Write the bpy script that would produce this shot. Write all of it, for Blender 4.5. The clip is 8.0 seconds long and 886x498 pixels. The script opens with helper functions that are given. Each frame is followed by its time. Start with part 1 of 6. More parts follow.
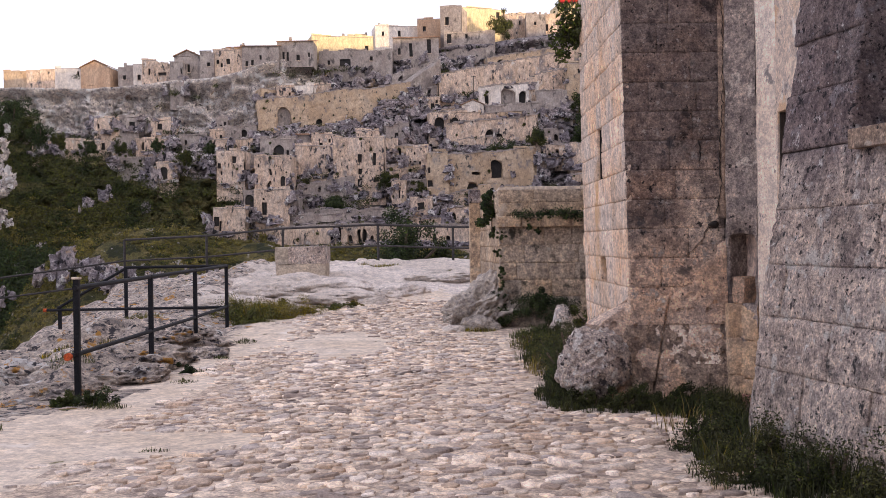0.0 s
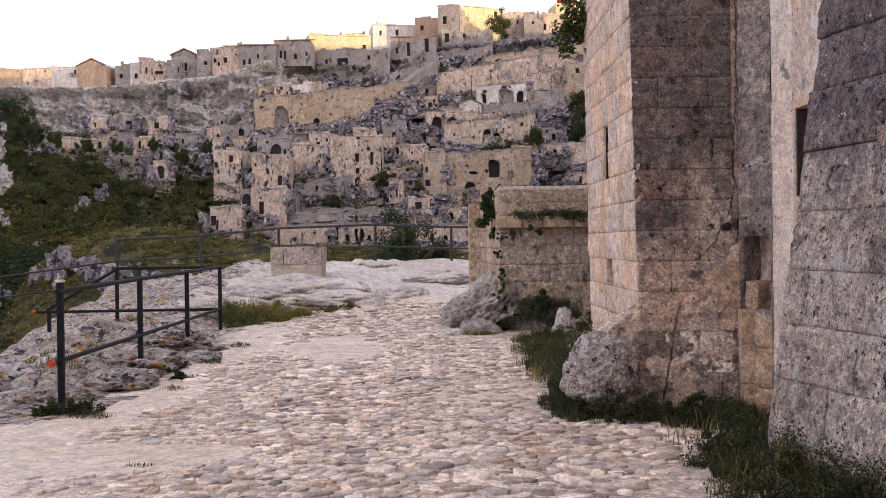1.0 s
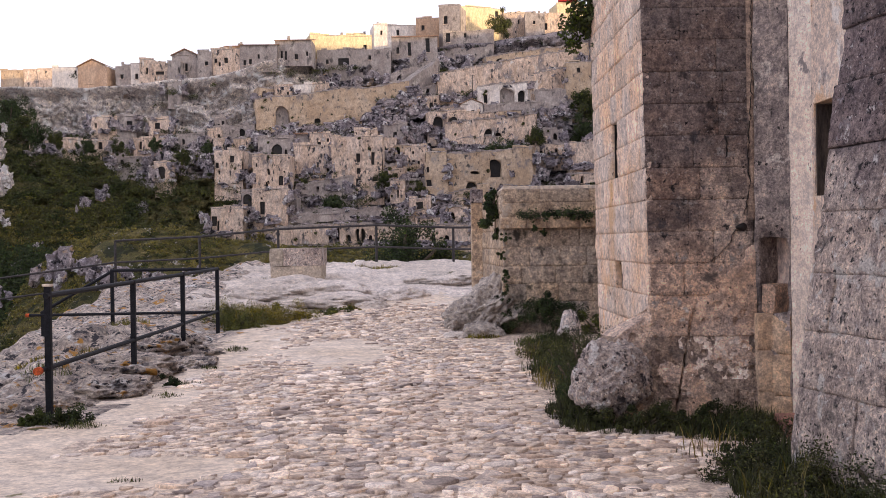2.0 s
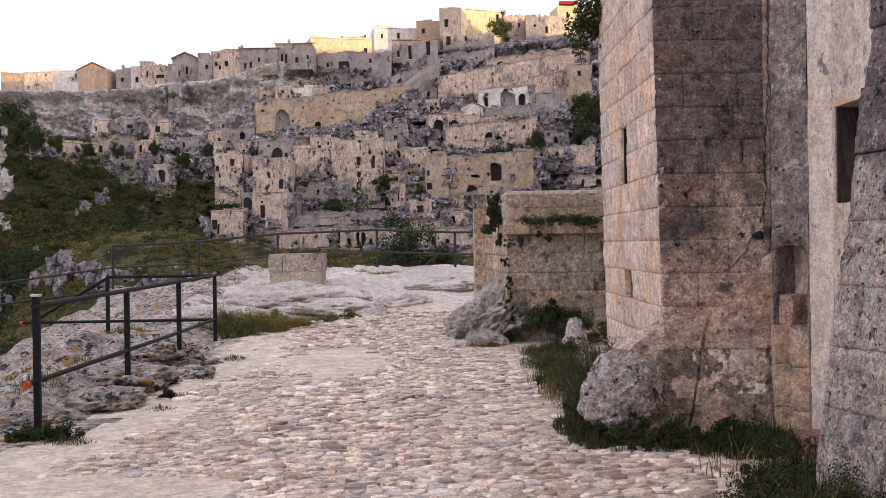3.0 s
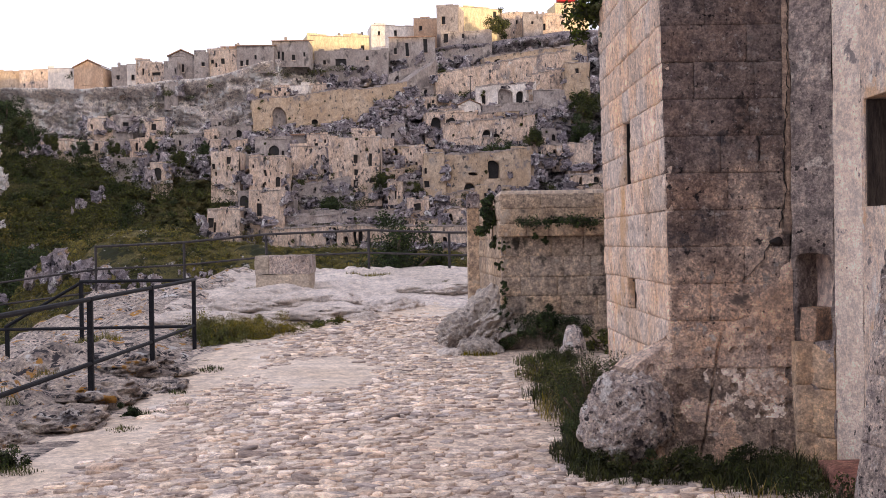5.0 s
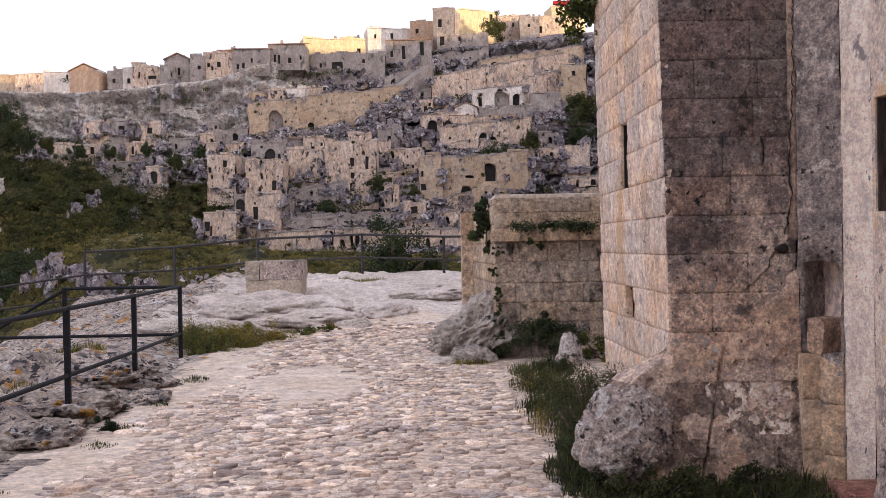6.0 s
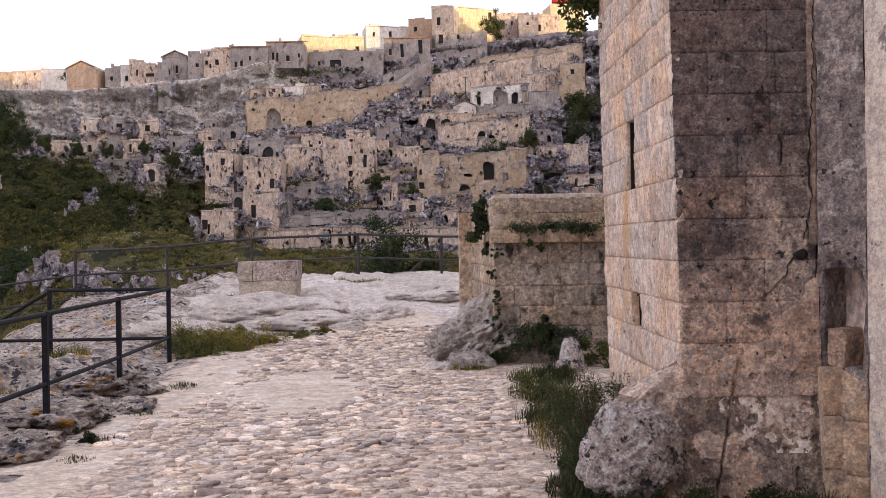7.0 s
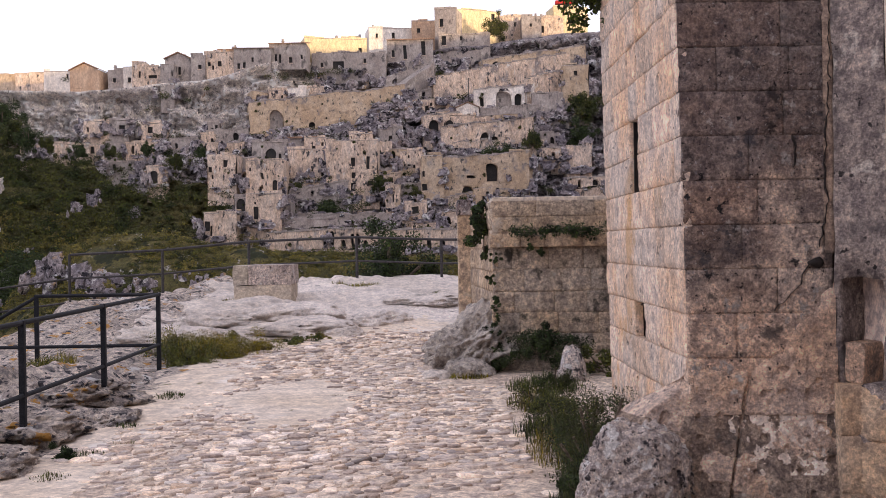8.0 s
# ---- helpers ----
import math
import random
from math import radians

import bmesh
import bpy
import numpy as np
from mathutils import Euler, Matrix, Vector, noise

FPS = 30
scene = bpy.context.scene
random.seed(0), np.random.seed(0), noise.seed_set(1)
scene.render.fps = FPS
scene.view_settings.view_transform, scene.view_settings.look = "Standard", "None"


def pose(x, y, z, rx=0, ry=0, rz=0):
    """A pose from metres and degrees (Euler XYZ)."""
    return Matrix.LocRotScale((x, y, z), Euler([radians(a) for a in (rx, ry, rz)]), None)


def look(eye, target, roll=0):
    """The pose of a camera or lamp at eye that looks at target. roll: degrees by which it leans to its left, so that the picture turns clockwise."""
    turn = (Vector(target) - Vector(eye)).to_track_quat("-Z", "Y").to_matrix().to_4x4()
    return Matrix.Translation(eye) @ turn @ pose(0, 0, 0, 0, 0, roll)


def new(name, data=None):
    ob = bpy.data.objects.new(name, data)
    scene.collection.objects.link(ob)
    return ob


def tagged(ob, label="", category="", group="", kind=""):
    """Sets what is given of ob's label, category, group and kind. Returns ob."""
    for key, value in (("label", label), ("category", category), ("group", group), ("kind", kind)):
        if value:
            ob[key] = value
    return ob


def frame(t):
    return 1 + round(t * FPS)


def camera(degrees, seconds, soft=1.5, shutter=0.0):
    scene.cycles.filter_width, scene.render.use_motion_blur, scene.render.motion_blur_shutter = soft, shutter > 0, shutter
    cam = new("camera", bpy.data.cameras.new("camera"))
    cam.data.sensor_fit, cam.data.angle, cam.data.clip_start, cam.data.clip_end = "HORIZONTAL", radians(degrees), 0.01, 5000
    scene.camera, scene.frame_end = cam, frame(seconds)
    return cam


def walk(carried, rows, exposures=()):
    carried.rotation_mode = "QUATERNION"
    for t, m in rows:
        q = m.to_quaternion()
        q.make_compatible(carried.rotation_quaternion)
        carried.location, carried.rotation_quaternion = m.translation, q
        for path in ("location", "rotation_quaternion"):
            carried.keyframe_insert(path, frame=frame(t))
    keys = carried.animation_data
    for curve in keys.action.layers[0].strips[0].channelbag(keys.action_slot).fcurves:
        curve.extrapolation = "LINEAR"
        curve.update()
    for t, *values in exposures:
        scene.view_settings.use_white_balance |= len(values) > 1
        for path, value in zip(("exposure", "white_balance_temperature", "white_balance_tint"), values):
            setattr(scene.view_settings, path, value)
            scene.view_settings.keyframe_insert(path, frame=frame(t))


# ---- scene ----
cam = camera(44.2, 8.0, soft=0.75)
PATH = [
    (0, (0.195, 0.428, 1.455), (0.187, 2.428, 1.443), -0.8),
    (0.5, (0.182, 0.601, 1.461), (0.173, 2.601, 1.447), -0.7),
    (1, (0.171, 0.813, 1.476), (0.168, 2.813, 1.463), -0.7),
    (1.5, (0.169, 1.005, 1.481), (0.164, 3.005, 1.466), -0.8),
    (3, (0.131, 1.48, 1.53), (0.125, 3.48, 1.523), -0.8),
    (3.5, (0.165, 1.68, 1.553), (0.158, 3.679, 1.543), -1.0),
    (4, (0.193, 1.866, 1.56), (0.189, 3.866, 1.552), -0.9),
    (4.5, (0.197, 2.067, 1.573), (0.193, 4.067, 1.56), -0.8),
    (6, (0.278, 2.616, 1.623), (0.281, 4.616, 1.617), -1.0),
    (6.5, (0.285, 2.823, 1.624), (0.289, 4.823, 1.613), -0.9),
    (7, (0.295, 3.048, 1.66), (0.301, 5.048, 1.651), -0.9),
    (7.5, (0.334, 3.26, 1.669), (0.335, 5.26, 1.657), -1.1),
    (8, (0.365, 3.448, 1.691), (0.365, 5.448, 1.685), -0.9),
]
walk(cam, [(t, look(eye, target, roll)) for t, eye, target, roll in PATH])

# ---- world, sun, exposure ----
SUN_ELEV, SUN_AZ = 5.0, 125.0          # degrees; azimuth clockwise from +y
scene.view_settings.exposure = 0.88
world = bpy.data.worlds.new("sky_world")
scene.world = world
world.use_nodes = True
wn = world.node_tree
sky = wn.nodes.new("ShaderNodeTexSky")
sky.sky_type = "NISHITA"
sky.sun_disc = False
sky.sun_elevation = radians(14.0)
sky.sun_rotation = radians(SUN_AZ)
sky.dust_density = 1.6
sky.air_density = 0.7
haze = wn.nodes.new("ShaderNodeMix")
haze.data_type = "RGBA"
haze.inputs["Factor"].default_value = 0.55
haze.inputs["B"].default_value = (8.8, 8.2, 9.1, 1)
wn.links.new(sky.outputs[0], haze.inputs["A"])
wn.links.new(haze.outputs["Result"], wn.nodes["Background"].inputs["Color"])
wn.nodes["Background"].inputs["Strength"].default_value = 0.12

sun = new("sun", bpy.data.lights.new("sun", "SUN"))
sun.data.energy, sun.data.angle, sun.data.color = 2.6, radians(0.6), (1.0, 0.72, 0.42)
a, e = radians(SUN_AZ), radians(SUN_ELEV)
TOWARDS_SUN = Vector((math.sin(a) * math.cos(e), math.cos(a) * math.cos(e), math.sin(e)))
sun.matrix_world = look((0, 0, 60), Vector((0, 0, 60)) - TOWARDS_SUN)

# ---- helpers of this scene ----


def vnoise(x, y, seed=0):
    """Smooth value noise, 0 to 1, on arrays."""
    x, y = np.asarray(x, float), np.asarray(y, float)
    xi, yi = np.floor(x), np.floor(y)
    fx, fy = x - xi, y - yi
    fx, fy = fx * fx * (3 - 2 * fx), fy * fy * (3 - 2 * fy)

    def h(i, j):
        v = np.sin(i * 127.1 + j * 311.7 + seed * 74.7) * 43758.5453
        return v - np.floor(v)
    return (h(xi, yi) * (1 - fx) + h(xi + 1, yi) * fx) * (1 - fy) + (h(xi, yi + 1) * (1 - fx) + h(xi + 1, yi + 1) * fx) * fy


def fbm(x, y, octaves=4, seed=0):
    s, amp, tot = 0, 1.0, 0.0
    for o in range(octaves):
        s = s + amp * vnoise(x * 2 ** o + o * 17.3, y * 2 ** o + o * 9.1, seed + o)
        tot += amp
        amp *= 0.5
    return s / tot


def sstep(a, b, x):
    t = np.clip((np.asarray(x, float) - a) / (b - a), 0, 1)
    return t * t * (3 - 2 * t)


def mesh_ob(name, verts, faces, material, parent=None, smooth=False, label=""):
    me = bpy.data.meshes.new(name)
    me.from_pydata(verts if isinstance(verts, list) else verts.tolist(), [], faces if isinstance(faces, list) else faces.tolist())
    me.materials.append(material)
    if smooth:
        me.polygons.foreach_set("use_smooth", [True] * len(me.polygons))
    me.update()
    ob = new(name, me)
    if parent:
        ob.parent = parent
    if label:
        ob["label"] = label
    return ob


def part(name, bm, material, parent=None, label="", smooth=False):
    """Links a bmesh as one mesh object under a thing."""
    bmesh.ops.recalc_face_normals(bm, faces=bm.faces)
    me = bpy.data.meshes.new(name)
    bm.to_mesh(me)
    bm.free()
    me.materials.append(material)
    if smooth:
        me.polygons.foreach_set("use_smooth", [True] * len(me.polygons))
    ob = new(name, me)
    if parent:
        ob.parent = parent
    if label:
        ob["label"] = label
    return ob


def empty(name, x, y, z, rz=0):
    ob = new(name)
    ob.matrix_world = pose(x, y, z, 0, 0, rz)
    return ob


def add_box(bm, x0, y0, z0, x1, y1, z1, bevel=0.0):
    m = Matrix.LocRotScale(((x0 + x1) / 2, (y0 + y1) / 2, (z0 + z1) / 2), None, (abs(x1 - x0), abs(y1 - y0), abs(z1 - z0)))
    vs = bmesh.ops.create_cube(bm, size=1, matrix=m)["verts"]
    if bevel:
        es = list({ed for v in vs for ed in v.link_edges})
        bmesh.ops.bevel(bm, geom=es, offset=bevel, segments=2, affect="EDGES", profile=0.6)


def add_tube(bm, p, q, r, sides=8):
    p, q = Vector(p), Vector(q)
    m = Matrix.Translation((p + q) / 2) @ (q - p).to_track_quat("Z", "Y").to_matrix().to_4x4()
    bmesh.ops.create_cone(bm, cap_ends=True, segments=sides, radius1=r, radius2=r, depth=(q - p).length, matrix=m)


# ---- materials ----


def mat(name, c1, c2, scale=1.0, fine=9.0, rough=0.9, bump=0.5, dist=0.02, spots=(), island=0.0, per_object=0.0, metal=0.0, ramp=(0.35, 0.65), stretch=(1, 1, 1), patina=None, grit=1.0, tints=(), over=(), speck=0.00):
    """A weathered surface: two colours in patches, fine grain, spots of (colour, scale, threshold, softness), and relief."""
    m = bpy.data.materials.new(name)
    m.use_nodes = True
    nt = m.node_tree
    N, L = nt.nodes, nt.links
    bsdf = N["Principled BSDF"]
    bsdf.inputs["Roughness"].default_value = rough
    bsdf.inputs["Metallic"].default_value = metal
    bsdf.inputs["Specular IOR Level"].default_value = 0.25
    tc = N.new("ShaderNodeNewGeometry")
    mp = N.new("ShaderNodeMapping")
    mp.inputs["Scale"].default_value = stretch
    L.new(tc.outputs["Position"], mp.inputs["Vector"])

    def noise_node(sc, detail=5.0, ro=0.6):
        n = N.new("ShaderNodeTexNoise")
        n.inputs["Scale"].default_value = sc
        n.inputs["Detail"].default_value = detail
        n.inputs["Roughness"].default_value = ro
        L.new(mp.outputs[0], n.inputs["Vector"])
        return n.outputs["Fac"]

    def ramp_node(src, a, b):
        r = N.new("ShaderNodeMapRange")
        r.interpolation_type = "SMOOTHSTEP"
        r.inputs["From Min"].default_value, r.inputs["From Max"].default_value = a, b
        L.new(src, r.inputs["Value"])
        return r.outputs[0]

    def mix(fac, a, b, mode="MIX"):
        x = N.new("ShaderNodeMix")
        x.data_type, x.blend_type = "RGBA", mode
        for key, v in (("Factor", fac), ("A", a), ("B", b)):
            if isinstance(v, (int, float)):
                x.inputs[key].default_value = v
            elif isinstance(v, tuple):
                x.inputs[key].default_value = (*v, 1)
            else:
                L.new(v, x.inputs[key])
        return x.outputs["Result"]
    col = mix(ramp_node(noise_node(scale), *ramp), c1, c2)
    grain = noise_node(fine, 8.0, 0.75)
    col = mix(0.75 * grit, col, mix(ramp_node(grain, 0.36, 0.64), (0.46, 0.43, 0.48), (1.52, 1.47, 1.4)), "MULTIPLY")
    col = mix(0.6 * grit, col, mix(ramp_node(noise_node(fine * 3.2, 5.0, 0.75), 0.36, 0.64), (0.46, 0.43, 0.47), (1.54, 1.5, 1.45)), "MULTIPLY")
    for c, sc, th, soft in spots:
        col = mix(ramp_node(noise_node(sc, 6.0, 0.65), th, th + soft), col, c)
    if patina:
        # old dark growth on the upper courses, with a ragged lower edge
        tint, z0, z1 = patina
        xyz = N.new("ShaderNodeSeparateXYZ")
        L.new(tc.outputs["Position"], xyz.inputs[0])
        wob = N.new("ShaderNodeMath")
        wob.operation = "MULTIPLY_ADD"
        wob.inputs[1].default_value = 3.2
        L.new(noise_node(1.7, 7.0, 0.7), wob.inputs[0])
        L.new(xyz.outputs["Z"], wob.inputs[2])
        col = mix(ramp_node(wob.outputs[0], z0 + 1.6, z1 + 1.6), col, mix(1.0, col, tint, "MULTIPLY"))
    for c, sc, th, soft in over:
        col = mix(ramp_node(noise_node(sc, 6.0, 0.7), th, th + soft), col, c)
    if speck:
        # crisp pores and crystals
        col = mix(speck, col, mix(ramp_node(noise_node(70, 3.0, 0.65), 0.42, 0.58), (0.6, 0.58, 0.6), (1.34, 1.32, 1.3)), "MULTIPLY")
    if island or per_object:
        info = N.new("ShaderNodeNewGeometry" if island else "ShaderNodeObjectInfo")
        amount = island or per_object
        r = N.new("ShaderNodeMapRange")
        r.inputs["To Min"].default_value, r.inputs["To Max"].default_value = 1 - amount, 1 + amount
        L.new(info.outputs["Random Per Island" if island else "Random"], r.inputs["Value"])
        hsv = N.new("ShaderNodeHueSaturation")
        L.new(r.outputs[0], hsv.inputs["Value"])
        L.new(r.outputs[0], hsv.inputs["Saturation"])
        L.new(col, hsv.inputs["Color"])
        col = hsv.outputs[0]
    if tints:
        # each stone has a colour of its own
        src = N.new("ShaderNodeNewGeometry" if island else "ShaderNodeObjectInfo")
        cr = N.new("ShaderNodeValToRGB")
        cr.color_ramp.interpolation = "CONSTANT"
        for i, c in enumerate(tints):
            el = cr.color_ramp.elements[i] if i < 2 else cr.color_ramp.elements.new(i / len(tints))
            el.position, el.color = i / len(tints), (*c, 1)
        mul = N.new("ShaderNodeMath")
        mul.operation = "MULTIPLY"
        mul.inputs[1].default_value = 7.31
        fr = N.new("ShaderNodeMath")
        fr.operation = "FRACT"
        L.new(src.outputs["Random Per Island" if island else "Random"], mul.inputs[0])
        L.new(mul.outputs[0], fr.inputs[0])
        L.new(fr.outputs[0], cr.inputs[0])
        col = mix(1.0, col, cr.outputs[0], "MULTIPLY")
    L.new(col, bsdf.inputs["Base Color"])
    if bump:
        b = N.new("ShaderNodeBump")
        b.inputs["Strength"].default_value, b.inputs["Distance"].default_value = bump, dist
        h = N.new("ShaderNodeMath")
        h.operation = "MULTIPLY_ADD"
        h.inputs[1].default_value = 0.6
        L.new(grain, h.inputs[0])
        L.new(noise_node(fine * 4, 4.0, 0.7), h.inputs[2])
        L.new(h.outputs[0], b.inputs["Height"])
        L.new(b.outputs[0], bsdf.inputs["Normal"])
    return m


DARK, PALE = (0.045, 0.04, 0.04), (0.62, 0.55, 0.49)
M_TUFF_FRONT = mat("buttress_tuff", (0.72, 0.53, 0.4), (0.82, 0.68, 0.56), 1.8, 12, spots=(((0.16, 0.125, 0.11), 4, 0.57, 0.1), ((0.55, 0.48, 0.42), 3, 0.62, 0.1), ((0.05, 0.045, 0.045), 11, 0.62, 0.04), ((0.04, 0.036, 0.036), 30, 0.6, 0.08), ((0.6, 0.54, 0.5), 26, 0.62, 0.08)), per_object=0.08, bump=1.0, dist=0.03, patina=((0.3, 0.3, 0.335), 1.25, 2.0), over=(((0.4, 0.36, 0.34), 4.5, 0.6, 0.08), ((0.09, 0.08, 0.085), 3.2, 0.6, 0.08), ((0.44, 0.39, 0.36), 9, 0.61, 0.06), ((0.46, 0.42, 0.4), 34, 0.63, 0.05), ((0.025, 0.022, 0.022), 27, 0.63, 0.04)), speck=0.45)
M_TUFF_BROWN = mat("brown_tuff", (0.3, 0.2, 0.145), (0.4, 0.31, 0.245), 1.8, 12, spots=(((0.13, 0.1, 0.085), 4, 0.58, 0.12), ((0.5, 0.43, 0.37), 3, 0.62, 0.1)), per_object=0.12, bump=0.8)
# pink tuff raised in colour to carry the flank's stronger skylight
M_TUFF_LIGHT = mat("skylit_pink_tuff", (0.8, 0.59, 0.43), (0.86, 0.72, 0.61), 2.0, 12, spots=(((0.74, 0.48, 0.28), 1.6, 0.57, 0.12), ((0.56, 0.49, 0.45), 1.1, 0.61, 0.12), ((0.18, 0.14, 0.12), 7, 0.65, 0.05), ((0.12, 0.095, 0.085), 24, 0.63, 0.05)), per_object=0.16, bump=0.9, dist=0.03, grit=0.7, stretch=(1, 1, 0.8), speck=0.27)
M_PLASTER = mat("worn_pale_plaster", (0.8, 0.68, 0.61), (0.68, 0.56, 0.48), 1.4, 8, spots=(((0.36, 0.3, 0.27), 2.5, 0.6, 0.12), ((0.12, 0.1, 0.1), 9, 0.7, 0.06)), bump=0.5, stretch=(1, 1, 0.5))
M_PLASTER_GREY = mat("greyed_plaster", (0.88, 0.74, 0.63), (0.78, 0.64, 0.53), 1.6, 10, spots=(((0.84, 0.58, 0.38), 1.5, 0.55, 0.06), ((0.36, 0.31, 0.3), 2.4, 0.57, 0.08), ((0.92, 0.84, 0.77), 3.5, 0.56, 0.08), ((0.3, 0.26, 0.25), 8, 0.62, 0.05), ((0.08, 0.07, 0.068), 15, 0.65, 0.04)), bump=0.8, dist=0.03, grit=0.6, speck=0.3)
# whitewash of the foot flakes; on the corner strip its brightness paints skylight
M_LIME_AND_LIT = mat("limewash_and_lit_strip", (0.96, 0.85, 0.74), (0.92, 0.77, 0.64), 1.6, 9, spots=(((0.68, 0.55, 0.46), 2.2, 0.58, 0.08), ((0.34, 0.29, 0.275), 4, 0.62, 0.06), ((0.3, 0.25, 0.24), 9, 0.65, 0.05), ((0.12, 0.1, 0.095), 16, 0.66, 0.04)), bump=0.8, dist=0.03, grit=0.5, speck=0.25)
M_STUCCO = mat("patchy_brown_plaster", (0.74, 0.54, 0.4), (0.82, 0.67, 0.56), 1.8, 11, spots=(((0.66, 0.42, 0.26), 1.7, 0.58, 0.1), ((0.26, 0.205, 0.18), 2.6, 0.59, 0.1), ((0.76, 0.67, 0.6), 4, 0.6, 0.06), ((0.06, 0.052, 0.05), 26, 0.63, 0.04)), bump=1.0, dist=0.04, grit=0.85, speck=0.36)
M_FOOT = mat("dirty_foot_plaster", (0.37, 0.28, 0.215), (0.48, 0.395, 0.325), 2.2, 11, spots=(((0.17, 0.14, 0.125), 3, 0.57, 0.1), ((0.62, 0.54, 0.47), 7, 0.62, 0.06), ((0.05, 0.045, 0.045), 26, 0.62, 0.05)), bump=1.0, dist=0.04, speck=0.42)
M_CORNER = mat("mottled_corner_plaster", (0.36, 0.31, 0.285), (0.54, 0.47, 0.43), 2.2, 11, spots=(((0.22, 0.19, 0.185), 2.6, 0.54, 0.1), ((0.86, 0.77, 0.69), 4, 0.59, 0.06), ((0.07, 0.06, 0.06), 18, 0.62, 0.05)), bump=1.0, dist=0.04, speck=0.42)
M_PIER = mat("lichen_spotted_limestone", (0.46, 0.385, 0.335), (0.62, 0.54, 0.48), 2.4, 13, spots=(((0.15, 0.13, 0.125), 6, 0.54, 0.16), ((0.62, 0.57, 0.53), 5, 0.57, 0.08), ((0.05, 0.046, 0.05), 12, 0.6, 0.06), ((0.04, 0.036, 0.036), 34, 0.57, 0.08), ((0.7, 0.66, 0.63), 20, 0.6, 0.08)), per_object=0.06, bump=1.0, dist=0.03, patina=((0.4, 0.38, 0.43), 1.5, 2.2), over=(((0.66, 0.62, 0.6), 10, 0.62, 0.06), ((0.7, 0.66, 0.63), 36, 0.63, 0.05), ((0.03, 0.027, 0.03), 24, 0.62, 0.04)), speck=0.48)
M_MORTAR = mat("old_lime_mortar", (0.16, 0.13, 0.11), (0.24, 0.2, 0.165), 3, 20, bump=0.6)
M_MIDWALL = mat("brown_garden_wall_stone", (0.38, 0.29, 0.205), (0.5, 0.41, 0.31), 1.5, 10, spots=(((0.1, 0.085, 0.075), 3, 0.58, 0.12), ((0.5, 0.43, 0.36), 2.4, 0.62, 0.12)), per_object=0.12, bump=0.8)
M_MIDWALL_LOW = mat("mossy_rubble_stone", (0.42, 0.34, 0.26), (0.56, 0.48, 0.39), 2.0, 10, spots=(((0.08, 0.07, 0.055), 3, 0.58, 0.1), ((0.48, 0.42, 0.35), 3.4, 0.6, 0.1)), per_object=0.2, bump=1.0, dist=0.03)
M_BOULDER = mat("lichen_boulder", (0.72, 0.65, 0.6), (0.5, 0.44, 0.4), 3, 14, spots=(((0.84, 0.8, 0.77), 9, 0.53, 0.07), ((0.07, 0.062, 0.068), 11, 0.56, 0.06), ((0.05, 0.045, 0.05), 26, 0.59, 0.05)), bump=1.0, dist=0.03, speck=0.42)
M_EARTH = mat("trodden_pale_limestone", (0.6, 0.505, 0.405), (0.66, 0.575, 0.485), 0.9, 7, spots=(((0.42, 0.35, 0.29), 1.6, 0.6, 0.14), ((0.76, 0.69, 0.63), 0.8, 0.57, 0.1), ((0.36, 0.3, 0.25), 9, 0.63, 0.06), ((0.2, 0.18, 0.1), 2.2, 0.66, 0.04)), bump=0.5, grit=0.55)
M_TERRACE = mat("smooth_white_bedrock", (0.86, 0.78, 0.715), (0.7, 0.62, 0.55), 0.7, 6, spots=(((0.4, 0.36, 0.335), 1.6, 0.61, 0.1), ((0.2, 0.18, 0.17), 5, 0.65, 0.06), ((0.16, 0.15, 0.07), 1.3, 0.68, 0.04)), bump=1.0, dist=0.06, grit=0.5)
M_OUTCROP = mat("grey_brown_outcrop", (0.66, 0.6, 0.54), (0.5, 0.44, 0.385), 1.6, 9, grit=0.7, spots=(((0.12, 0.105, 0.095), 4, 0.58, 0.1), ((0.62, 0.58, 0.55), 2.4, 0.58, 0.1), ((0.3, 0.21, 0.14), 2.0, 0.62, 0.08)), bump=1.0, dist=0.05)
M_PLINTH = mat("pale_cut_stone", (0.42, 0.355, 0.275), (0.52, 0.45, 0.365), 1.5, 9, spots=(((0.22, 0.19, 0.165), 3, 0.6, 0.1),), per_object=0.1, bump=0.7, grit=0.7)
M_JOINT = mat("joint_earth", (0.47, 0.39, 0.315), (0.62, 0.535, 0.445), 1.3, 9, spots=(((0.2, 0.2, 0.12), 1.1, 0.66, 0.08),), bump=0.5)
M_COBBLE = mat("worn_cobble", (0.61, 0.545, 0.465), (0.75, 0.68, 0.6), 3.5, 16, rough=0.75, spots=(((0.27, 0.235, 0.22), 1.4, 0.57, 0.12), ((0.68, 0.6, 0.54), 4, 0.6, 0.1)), island=0.2, bump=0.35, dist=0.01, grit=0.7, tints=((1.12, 1.04, 0.96), (0.8, 0.76, 0.76), (1.0, 0.9, 0.82), (1.2, 1.17, 1.16), (0.5, 0.45, 0.44), (0.95, 0.9, 0.87), (0.72, 0.62, 0.55), (1.18, 1.12, 1.06), (0.66, 0.64, 0.67)))
